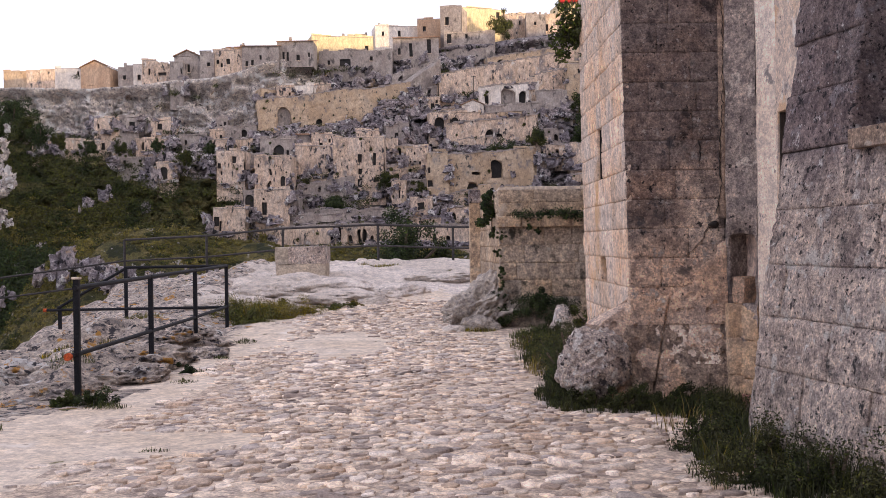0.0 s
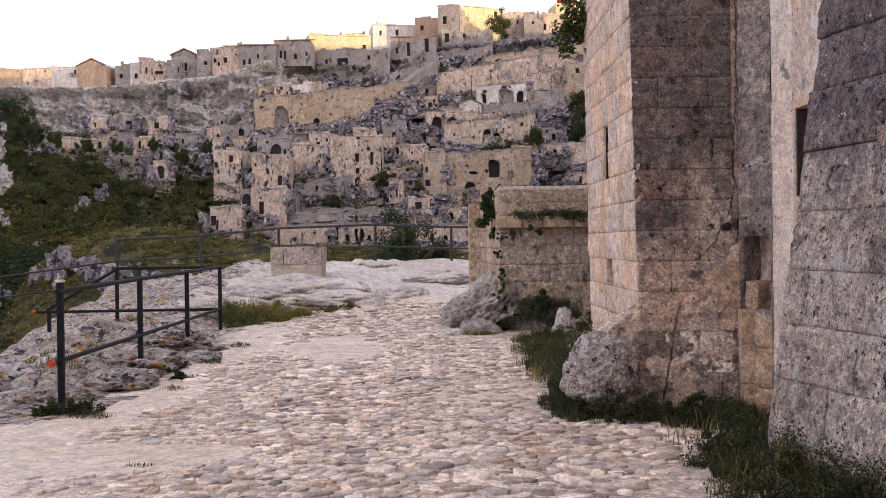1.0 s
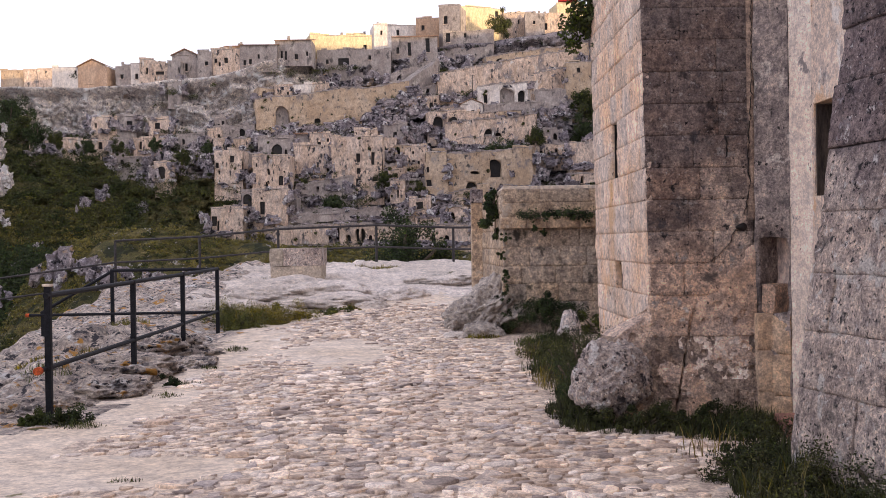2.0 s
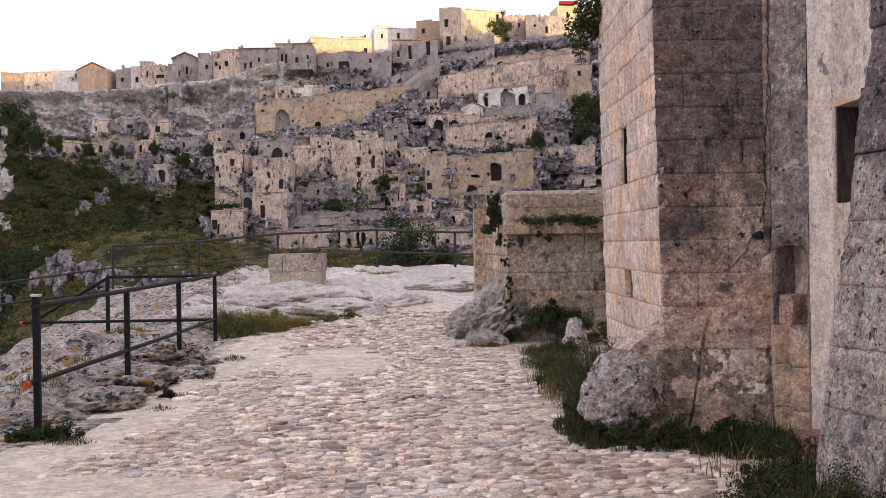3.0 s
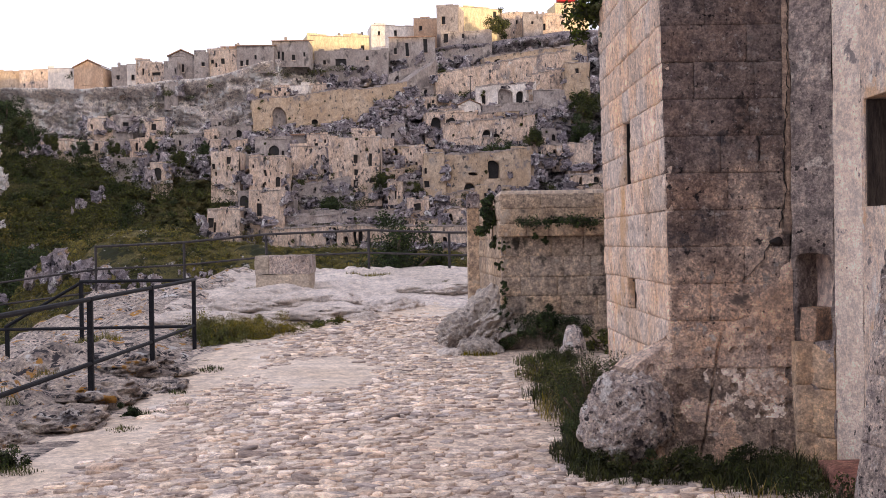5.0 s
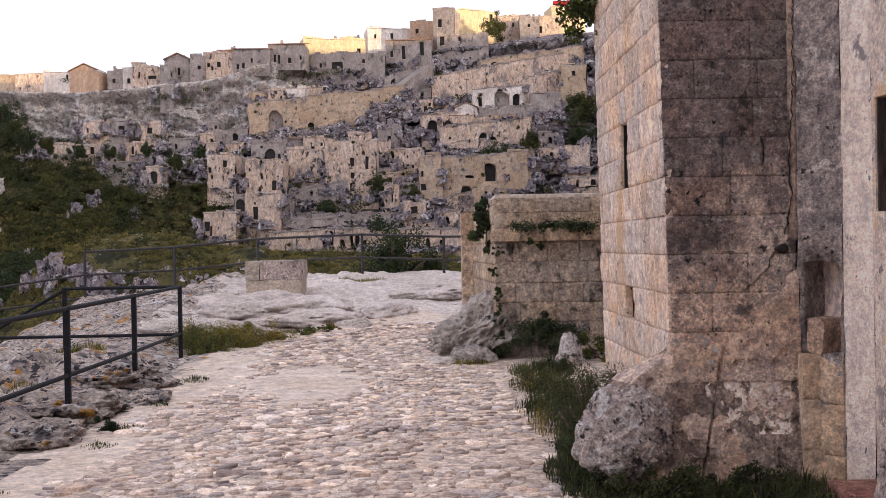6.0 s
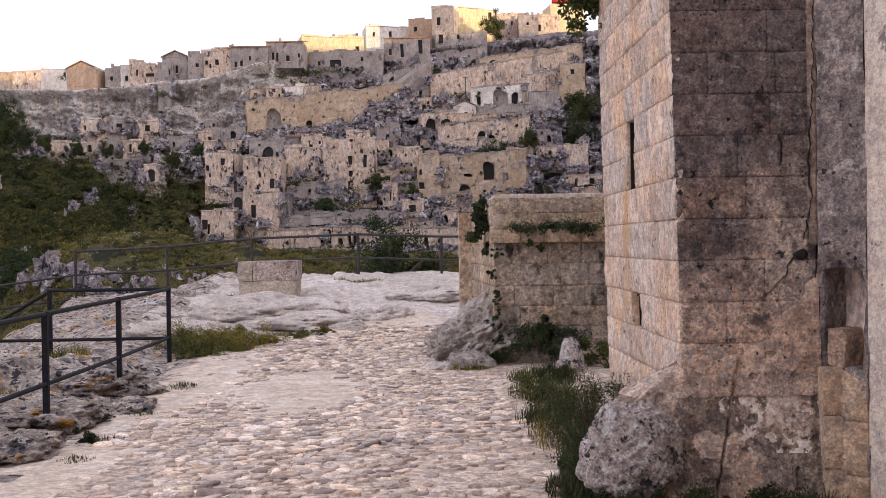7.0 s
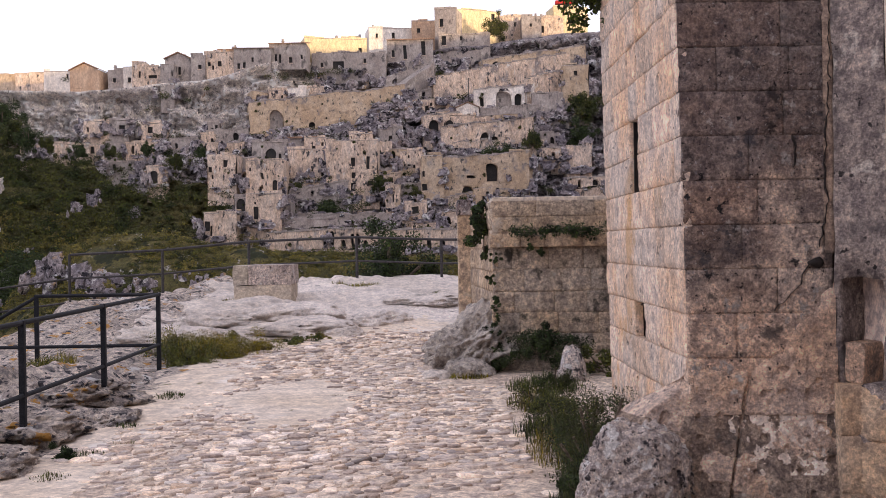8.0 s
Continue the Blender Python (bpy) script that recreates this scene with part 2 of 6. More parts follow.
M_COBBLE_ONE = mat("worn_cobble_stone", (0.61, 0.545, 0.465), (0.75, 0.68, 0.6), 3.5, 16, rough=0.75, spots=(((0.27, 0.235, 0.22), 1.4, 0.57, 0.12), ((0.68, 0.6, 0.54), 4, 0.6, 0.1)), per_object=0.2, bump=0.35, dist=0.01, grit=0.7, tints=((1.12, 1.04, 0.96), (0.8, 0.76, 0.76), (1.0, 0.9, 0.82), (1.2, 1.17, 1.16), (0.5, 0.45, 0.44), (0.95, 0.9, 0.87), (0.72, 0.62, 0.55), (1.18, 1.12, 1.06), (0.66, 0.64, 0.67)))
M_ROCK = mat("pale_weathered_bedrock", (0.66, 0.59, 0.525), (0.46, 0.4, 0.345), 1.1, 8, spots=(((0.2, 0.175, 0.17), 3, 0.56, 0.08), ((0.78, 0.75, 0.73), 2, 0.58, 0.08), ((0.55, 0.28, 0.07), 3.4, 0.585, 0.05), ((0.06, 0.054, 0.062), 9, 0.55, 0.05), ((0.14, 0.13, 0.05), 1.7, 0.65, 0.05)), bump=1.0, dist=0.06)
M_IRON = mat("black_painted_iron", (0.006, 0.007, 0.011), (0.014, 0.014, 0.018), 8, 40, rough=0.75, bump=0.2, dist=0.003)
M_IRON_FAR = mat("dull_grey_iron", (0.03, 0.028, 0.03), (0.06, 0.055, 0.055), 8, 40, rough=0.6, bump=0.2, dist=0.003)
M_RUST = mat("orange_primer", (0.6, 0.12, 0.03), (0.4, 0.08, 0.03), 20, 60, bump=0.2, dist=0.003)
M_GRASS = mat("green_grass", (0.045, 0.062, 0.02), (0.12, 0.13, 0.045), 2, 9, island=0.35, bump=0)
M_GRASS_DARK = mat("dark_green_grass", (0.03, 0.04, 0.016), (0.075, 0.08, 0.034), 2, 9, island=0.4, bump=0)
M_GRASS_DRY = mat("yellowed_grass", (0.2, 0.17, 0.06), (0.12, 0.11, 0.04), 2, 9, island=0.35, bump=0)
M_LEAF = mat("dark_green_leaf", (0.025, 0.04, 0.018), (0.06, 0.08, 0.035), 2, 9, island=0.4, bump=0)
M_BLOCK_TAN = mat("tan_tuff_block", (0.56, 0.405, 0.27), (0.63, 0.5, 0.37), 2.5, 12, spots=(((0.26, 0.2, 0.16), 4, 0.6, 0.1),), per_object=0.12, bump=0.8, grit=0.8, speck=0.30)
M_LEAF_GREEN = mat("fresh_green_leaf", (0.05, 0.07, 0.025), (0.11, 0.13, 0.05), 2, 9, island=0.4, bump=0)
M_STEP = mat("red_clay_step", (0.25, 0.12, 0.095), (0.33, 0.18, 0.14), 3, 16, bump=0.5)
M_MOSS = mat("yellow_green_tussock", (0.14, 0.135, 0.035), (0.25, 0.21, 0.065), 2, 9, island=0.4, bump=0)
# dark brown that stands for shade inside the chapel's window recesses
M_RECESS_SHADE = mat("dark_recess_shade", (0.05, 0.04, 0.035), (0.1, 0.08, 0.065), 3, 14, stretch=(1, 1, 0.2), bump=0.6)
M_BARK = mat("grey_bark", (0.1, 0.08, 0.06), (0.16, 0.13, 0.1), 6, 20, bump=0.6)
# near-black for glass and wood, and for painted shade in gaps and openings
M_GAP = mat("dark_glass_wood_and_shade", (0.012, 0.011, 0.012), (0.03, 0.025, 0.022), 0.8, 5, rough=0.5, bump=0.1)

# ---- ground ----


def ground_z(x, y):
    """Height of the near ground: the paved lane, its climb to the terrace, and the rock ledge beside it."""
    x, y = np.asarray(x, float), np.asarray(y, float)
    z = 0.15 + 0.1 * sstep(13, 16.5, y) + 0.8 * sstep(15.5, 27.5, y)
    # rock ledge on the valley side
    edge = -2.72 + 0.35 * (fbm(y * 0.8, y * 0 + 3, 3, 5) - 0.5) - 0.35 * sstep(10.5, 8.5, y) + 0.6 * sstep(17.2, 19.5, y) + 1.5 * sstep(19.0, 22, y)
    ledge = sstep(0, -0.9, x - edge) * (0.19 * sstep(9.3, 11.5, y) * sstep(17.2, 14.6, y) + 0.06 * sstep(16.5, 19, y) * sstep(25, 21, y)) 
    rough = sstep(0.1, -0.8, x - edge)
    lump = (fbm(x * 1.1, y * 0.9, 5, 21) - 0.5) * 0.75 + (np.abs(fbm(x * 2.2, y * 1.2, 4, 33) - 0.5)) * -0.5
    lump = lump - 0.55 * np.maximum(0, 0.09 - np.abs(fbm(x * 1.7 + 0.3 * y, y * 0.9, 3, 51) - 0.5)) * 3 + 0.16 * (np.floor(6 * fbm(x * 0.9, y * 0.9, 3, 52)) / 6 - 0.5) + 0.22 * (fbm(x * 4, y * 4, 3, 53) - 0.5)
    z = z + ledge + rough * lump * sstep(7.5, 11, y) * (0.8 - 0.45 * sstep(15, 17.5, y))
    z = z - 0.4 * sstep(-4.4, -6.2, x) * sstep(9, 12, y)
    terrace = sstep(18.5, 21.5, y)
    z = z + terrace * ((fbm(x * 0.8, y * 0.7, 4, 8) - 0.5) * 0.24 - 0.5 * np.maximum(0, 0.07 - np.abs(fbm(x * 0.9 + 0.4 * y, y * 0.8, 3, 57) - 0.5)) + 0.05 * (fbm(x * 5, y * 4, 3, 58) - 0.5))
    z = z + (fbm(x * 0.5, y * 0.5, 3, 2) - 0.5) * 0.06
    # the brink of the gorge
    brink = np.maximum(sstep(27.8, 31, y + 0.5 * (fbm(x, x * 0, 3, 4) - 0.5)), sstep(-6.1 - 0.13 * (y - 16), -9.2 - 0.13 * (y - 16), x + (fbm(y * 0.7, y * 0, 3, 9) - 0.5)) * sstep(2, 9, y))
    return z - brink * 9.0


xs, ys = np.arange(-14, 6.01, 0.085), np.arange(-6, 33.01, 0.085)
gx, gy = np.meshgrid(xs, ys)
gz = ground_z(gx, gy)
nx, ny = len(xs), len(ys)
idx = np.arange(nx * ny).reshape(ny, nx)
quads = np.stack([idx[:-1, :-1], idx[:-1, 1:], idx[1:, 1:], idx[1:, :-1]], -1).reshape(-1, 4)
ground = mesh_ob("ground", np.stack([gx, gy, gz], -1).reshape(-1, 3), quads, M_EARTH, smooth=True)
tagged(ground, "pale bare limestone lane and rock terrace", "ground", kind="structure")
ground.data.materials.append(M_ROCK)
ground.data.materials.append(M_JOINT)
ground.data.materials.append(M_TERRACE)


def bare(x, y):
    """Where the lane is smooth rock instead of cobbles, 0 to 1."""
    w = 0.5 * (fbm(x * 1.6, y * 1.2, 3, 41) - 0.5)
    strip = sstep(-1.8, -2.4, x + 1.9 * w + 0.3 * sstep(10.5, 8.8, y))
    near = sstep(1.0, 0.72, np.hypot((x + 2.2) / 1.35, (y - 7.75) / 0.6) + w * 0.7)
    mid = sstep(1.0, 0.75, np.hypot((x + 1.1) / 0.66, (y - 14.1) / 1.35) + 1.7 * w + 0.5 * (fbm(x * 4, y * 3, 3, 48) - 0.5))
    end = sstep(18.6, 20.2, y + 2.2 * w - 0.7 * (x + 0.5) * sstep(0, -2, x))
    return np.maximum(np.maximum(strip, near), np.maximum(mid, end))


cx, cy = (gx[:-1, :-1] + 0.04).ravel(), (gy[:-1, :-1] + 0.04).ravel()
wob = fbm(cx * 1.8, cy * 1.8, 4, 77) - 0.5
rocky = (cx + 1.1 * wob < -2.75 + 1.9 * sstep(17.5, 21, cy) - 0.5 * sstep(10, 8, cy)) | (cy + 2 * wob > 20.5)
jointed = (~rocky) & (bare(cx, cy) + 0.9 * (fbm(cx * 6, cy * 6, 3, 66) - 0.5) < 0.3) & (cx > -3.2)
ground.data.polygons.foreach_set("material_index", np.where(rocky, np.where((cy + 1.5 * wob > 18.6) & (cx > -4.2 + 2 * wob), 3, 1), np.where(jointed, 2, 0)).astype(int))


def cobble_mesh(rng, w, d, h, sides=8):
    """A worn stone: an uneven outline with a low rounded top."""
    ang = (np.arange(sides) + rng.uniform(-0.25, 0.25, sides)) * 2 * np.pi / sides
    r = rng.uniform(0.66, 1.16, sides)
    sq = 1 / np.maximum(np.abs(np.cos(ang)), np.abs(np.sin(ang))) ** 0.45
    ox, oy = np.cos(ang) * r * sq * w / 2, np.sin(ang) * r * sq * d / 2
    tilt = rng.normal(0, 0.075, 2)
    rings = []
    for k, zz in ((1.0, -0.015), (0.95, h * 0.78), (0.78, h)):
        rings.append(np.stack([ox * k, oy * k, zz + tilt[0] * ox + tilt[1] * oy], -1))
    v = np.concatenate([*rings, [[0, 0, h * 1.04]]])
    f = []
    for k in range(2):
        for i in range(sides):
            j = (i + 1) % sides
            f.append((k * sides + i, k * sides + j, (k + 1) * sides + j, (k + 1) * sides + i))
    for i in range(sides):
        f.append((2 * sides + i, 2 * sides + (i + 1) % sides, 3 * sides))
    return v, f


def cobbles():
    rng = np.random.default_rng(4)
    big_v, big_f, n = [], [], 0
    near = 0
    y = -2.0
    while y < 20.6:
        d = rng.uniform(0.065, 0.118)
        x = -3.2 + rng.uniform(0, 0.1)
        while x < 3.0:
            big = rng.random() < 0.09
            w = rng.uniform(0.14, 0.23) if big else rng.uniform(0.06, 0.13)
            px, py = x + w / 2, y + d / 2 + rng.uniform(-0.05, 0.05) + 0.16 * math.sin(row_wave(x) + 0.35 * y)
            x += w + rng.uniform(0.0, 0.02)
            right = 2.35 if py < 7 else (1.95 if py < 9 else 1.05 if py < 15 else 0.35)
            worn = float(fbm(px * 0.9, py * 0.7, 3, 63))
            if px > right + rng.uniform(-0.15, 0.15) or bare(px, py) > 0.4 + rng.uniform(-0.25, 0.55) or rng.random() < 0.04 + 0.7 * float(sstep(0.52, 0.7, worn)):
                continue
            v, f = cobble_mesh(rng, w * 1.05, d * rng.uniform(0.75, 1.2) * (1.5 if big else 1), rng.uniform(0.003, 0.017) + (0.006 if big else 0))
            turn = rng.uniform(-0.6, 0.6)
            c, s = math.cos(turn), math.sin(turn)
            v = v @ np.array([[c, s, 0], [-s, c, 0], [0, 0, 1]])
            z = float(ground_z(px, py))
            if near < 300 and 8.2 < py < 9.4 and abs(px) < 1.6:
                ob = mesh_ob("cobble", v, f, M_COBBLE_ONE, ground, smooth=True)
                ob.location = (px, py, z)
                near += 1
                continue
            big_v.append(v + (px, py, z))
            big_f.extend([tuple(i + n for i in face) for face in f])
            n += len(v)
        y += d * 0.96
    ob = mesh_ob("cobbles", np.concatenate(big_v), big_f, M_COBBLE, ground, smooth=True)
    tagged(ob, "worn uneven beige and grey cobblestones", kind="stuff")


def row_wave(x):
    return 2.1 * x + 0.7 * math.sin(3.3 * x)


cobbles()

# ---- the near building ----


def block(name, parent, o, u, v, n, w, h, d, material, rng, rough=0.006, wear=0.01):
    """A dressed stone: o is its lower front corner, u along, v up, n outward; an eroded, pitted face with ragged edges."""
    ua = np.concatenate([[0], np.linspace(0.009, w - 0.009, max(3, int(w / 0.026))), [w]])
    vb = np.concatenate([[0], np.linspace(0.009, h - 0.009, max(3, int(h / 0.026))), [h]])
    na, nb = len(ua), len(vb)
    A, B = np.meshgrid(ua, vb)
    s0 = o.dot(u)
    S, Z = s0 + A, o.z + B
    e = np.minimum(np.minimum(A, w - A), np.minimum(B, h - B))
    ragged = np.maximum(e - 0.03 * np.maximum(0, fbm(S * 13, Z * 13, 3, 5) - 0.5), 0)
    out = 2.6 * rough * (fbm(S * 5, Z * 5, 4, 31) - 0.5) + 0.45 * rough * rng.uniform(-1, 1) + rough * rng.uniform(-0.8, 0.8) * (A / w - 0.5)
    out = out - 1.5 * wear * (1 - sstep(0.0, 0.012, ragged)) - 0.011 * sstep(0.8, 0.9, vnoise(S * 19, Z * 23, 8)) - 0.006 * sstep(0.66, 0.8, vnoise(S * 41, Z * 41, 9))
    nn, uu, vv = np.array(n), np.array(u), np.array(v)
    P = np.array(o) + A[..., None] * uu + B[..., None] * vv + out[..., None] * nn
    idx = np.arange(na * nb).reshape(nb, na)
    faces = np.stack([idx[:-1, :-1], idx[:-1, 1:], idx[1:, 1:], idx[1:, :-1]], -1).reshape(-1, 4).tolist()
    ring = idx[0, :].tolist() + idx[1:, -1].tolist() + idx[-1, -2::-1].tolist() + idx[-2:0:-1, 0].tolist()
    P = P.reshape(-1, 3)
    base, m = len(P), len(ring)
    P = np.concatenate([P, P[ring] - nn * d])
    faces += [(ring[(k + 1) % m], ring[k], base + k, base + (k + 1) % m) for k in range(m)]
    return mesh_ob(name, P, faces, material, parent, smooth=True)


def masonry(parent, o, u, n, width, z0, z1, course, pick, seed, lengths=(0.4, 0.8), batter=0.0, depth=0.12, skip=None, rough=0.006, name="stone_block", even=False, wear=0.01, lean=0.0):
    """Courses of dressed stones over a wall face; batter: how far the face leans back for each metre of height."""
    rng = np.random.default_rng(seed)
    u, n, o = Vector(u).normalized(), Vector(n).normalized(), Vector(o)
    z, k = z0, 0
    while z < z1 - 0.05:
        h = min(course * (1 if even else rng.uniform(0.94, 1.07)), z1 - z)
        a = 0.0
        first = True
        while a < width - 0.02:
            w = rng.uniform(*lengths) * (rng.uniform(0.45, 0.8) if first and k % 2 else 1)
            first = False
            if width - a - w < lengths[0] * 0.5:
                w = width - a
            if not (skip and skip(a + w / 2, z + h / 2)):
                p = o + u * (a + lean * z) + Vector((0, 0, z)) - n * batter * z
                block(name, parent, p, u, (Vector((0, 0, 1)) - n * batter), n, w, h, depth, pick(a + w / 2, z + h / 2, rng), rng, rough, wear)
            a += w
        z += h
        k += 1


def prism(name, pts, z0, z1, material, parent=None, lean=0.0):
    """A solid over a footprint."""
    n = len(pts)
    v = [(x, y, z0) for x, y in pts] + [(x, y, z1) for x, y in pts]
    f = [tuple(range(n))[::-1], tuple(range(n, 2 * n))] + [(i, (i + 1) % n, n + (i + 1) % n, n + i) for i in range(n)]
    return mesh_ob(name, v, f, material, parent)


def facade(bm, w, h, openings, depth, x_off=0.0, z_off=0.0, cut=0.0):
    """A wall face in the xz plane with openings (x0, z0, x1, z1, arched) that go back by depth."""
    xs = sorted({0.0, w, *[o[0] for o in openings], *[o[2] for o in openings]})
    zs = sorted({0.0, h, *[o[1] for o in openings], *[o[3] for o in openings]})

    if cut:
        xs = sorted({*xs, *[k * cut for k in range(1, int(w / cut) + 1)]})
        zs = sorted({*zs, *[k * cut for k in range(1, int(h / cut) + 1)]})

    def P(x, y, z):
        return bm.verts.new((x + x_off, y, z + z_off))
    for i in range(len(xs) - 1):
        for j in range(len(zs) - 1):
            mx, mz = (xs[i] + xs[i + 1]) / 2, (zs[j] + zs[j + 1]) / 2
            if any(o[0] < mx < o[2] and o[1] < mz < o[3] for o in openings):
                continue
            bm.faces.new([P(xs[i], 0, zs[j]), P(xs[i + 1], 0, zs[j]), P(xs[i + 1], 0, zs[j + 1]), P(xs[i], 0, zs[j + 1])])
    for x0, z0, x1, z1, arched in openings:
        if arched:
            r = min((x1 - x0) / 2, (z1 - z0) * 0.6)
            cx, cz, k = (x0 + x1) / 2, z1 - r, 8
            arc = [(cx - (x1 - x0) / 2 * math.cos(math.pi * i / k), cz + r * math.sin(math.pi * i / k)) for i in range(k + 1)]
            bm.faces.new([P(x0, 0, z1)] + [P(a, 0, b) for a, b in arc[:k // 2 + 1]])
            bm.faces.new([P(x1, 0, z1)] + [P(a, 0, b) for a, b in arc[k // 2:][::-1]])
            line = [(x0, z0)] + arc + [(x1, z0)]
        else:
            line = [(x0, z0), (x0, z1), (x1, z1), (x1, z0)]
        line.append(line[0])
        for (a, b), (c, d) in zip(line[:-1], line[1:]):
            bm.faces.new([P(a, 0, b), P(c, 0, d), P(c, depth, d), P(a, depth, b)])


church = tagged(empty("wall_church", 1.65, 9.27, 0), "old stone chapel corner with buttress and leaning side wall", "wall", kind="structure")
church.matrix_world = Matrix()
prism("wall_core", [(1.72, 9.33), (2.44, 9.33), (2.7, 9.6), (3.05, 9.3), (3.05, 8.8), (3.7, 8.8), (3.7, 7.1), (9, 7.1), (9, 11.7), (1.72, 11.7)], -0.3, 7.0, M_MORTAR, church)
prism("wall_core", [(2.55, 7.1), (3.9, -6), (9, -6), (9, 7.098)], -0.3, 1.4, M_MORTAR, church)
prism("wall_core", [(2.95, 7.1), (4.4, -6), (9, -6), (9, 7.098)], 1.4, 7.0, M_MORTAR, church)


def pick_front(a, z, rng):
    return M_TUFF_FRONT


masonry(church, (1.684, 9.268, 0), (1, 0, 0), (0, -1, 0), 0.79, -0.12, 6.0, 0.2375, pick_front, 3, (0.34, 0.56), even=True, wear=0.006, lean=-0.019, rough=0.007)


def pick_side(a, z, rng):
    return M_TUFF_LIGHT


# the flank, with a slit window between its panels
FLANK = dict(depth=0.05, even=True, wear=0.008, batter=-0.019, rough=0.009)
masonry(church, (1.642, 11.75, 0), (0.013, -1.03, 0), (-1, -0.012, 0), 1.03, -0.12, 6.0, 0.2375, pick_side, 5, (0.35, 0.75), **FLANK)
masonry(church, (1.655, 10.72, 0), (0.004, -0.3, 0), (-1, -0.012, 0), 0.3, -0.12, 6.0, 0.2375, pick_side, 6, (0.3, 0.31), skip=lambda a, z: 2.05 < z < 2.6 or 1.0 < z < 1.25, **FLANK)
masonry(church, (1.659, 10.42, 0), (0.014, -1.14, 0), (-1, -0.012, 0), 1.138, -0.12, 6.0, 0.2375, pick_side, 7, (0.3, 0.55), **FLANK)
# near-black panel stands for the slit's unlit depth
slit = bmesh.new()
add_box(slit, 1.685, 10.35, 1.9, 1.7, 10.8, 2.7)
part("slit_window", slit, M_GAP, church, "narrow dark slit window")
# added dark strip paints shade over the far jamb
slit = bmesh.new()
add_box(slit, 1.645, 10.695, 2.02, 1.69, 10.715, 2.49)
part("slit_lining", slit, M_GAP, church, "thin dark strip that paints the slit jamb's shade")


def plaster_sheet(name, o, u, n, w, h, cover, thick, material, label, seed, step=0.022):
    """Old plaster over a wall face; cover(a, z) is above 0.5 where it still holds."""
    na, nz = int(w / step) + 1, int(h / step) + 1
    A, Z = np.meshgrid(np.linspace(0, w, na), np.linspace(0, h, nz))
    c = sstep(0.42, 0.58, cover(A, Z) + 0.5 * (fbm(A * 7, Z * 7, 4, seed) - 0.5))
    out = -0.03 + (0.03 + thick) * c + 0.012 * (fbm(A * 5, Z * 5, 5, seed + 1) - 0.5)
    u, n, o = np.array(Vector(u).normalized()), np.array(Vector(n).normalized()), np.array(o)
    P = o + A[..., None] * u + out[..., None] * n + Z[..., None] * np.array([0, 0, 1])
    idx = np.arange(na * nz).reshape(nz, na)
    q = np.stack([idx[:-1, :-1], idx[:-1, 1:], idx[1:, 1:], idx[1:, :-1]], -1).reshape(-1, 4)
    return mesh_ob(name, P.reshape(-1, 3), q, material, church, smooth=True, label=label)


def crack(A, Z, a0, slope, wid):
    return sstep(wid, 0.3 * wid, np.abs(A - a0 - slope * Z - 0.05 * (fbm(Z * 6, Z * 0, 3, 9) - 0.5)))


plaster_sheet("plaster", (1.69, 9.266, 0.0), (1, 0, 0), (0, -1, 0), 0.76, 1.9,
              lambda A, Z: 0.95 * np.maximum(sstep(1.05, 0.6, Z + 0.9 * (fbm(A * 2.6, Z * 2.6, 3, 92) - 0.5)), sstep(0.2, 0.45, A - 0.12 * Z) * sstep(1.65, 1.2, Z - 0.5 * (A - 0.4) + 1.2 * (fbm(A * 2.2, Z * 2.2, 3, 91) - 0.5))) - 1.2 * crack(A, Z, 0.08, 0.21, 0.01),
              0.014, M_STUCCO, "cracked brown plaster on the buttress", 61)
plaster_sheet("mortar_strip", (2.40, 9.262, 1.62), (1, 0, 0), (0, -1, 0), 0.075, 4.2,
              lambda A, Z: 0.25 + 0.6 * sstep(0.05, 0.02, np.abs(A - 0.045 - 0.05 * (fbm(Z * 2, Z * 0, 3, 5) - 0.5))), 0.003, M_TUFF_BROWN, "reddish mortar in the joint beside the buttress", 63, 0.02)


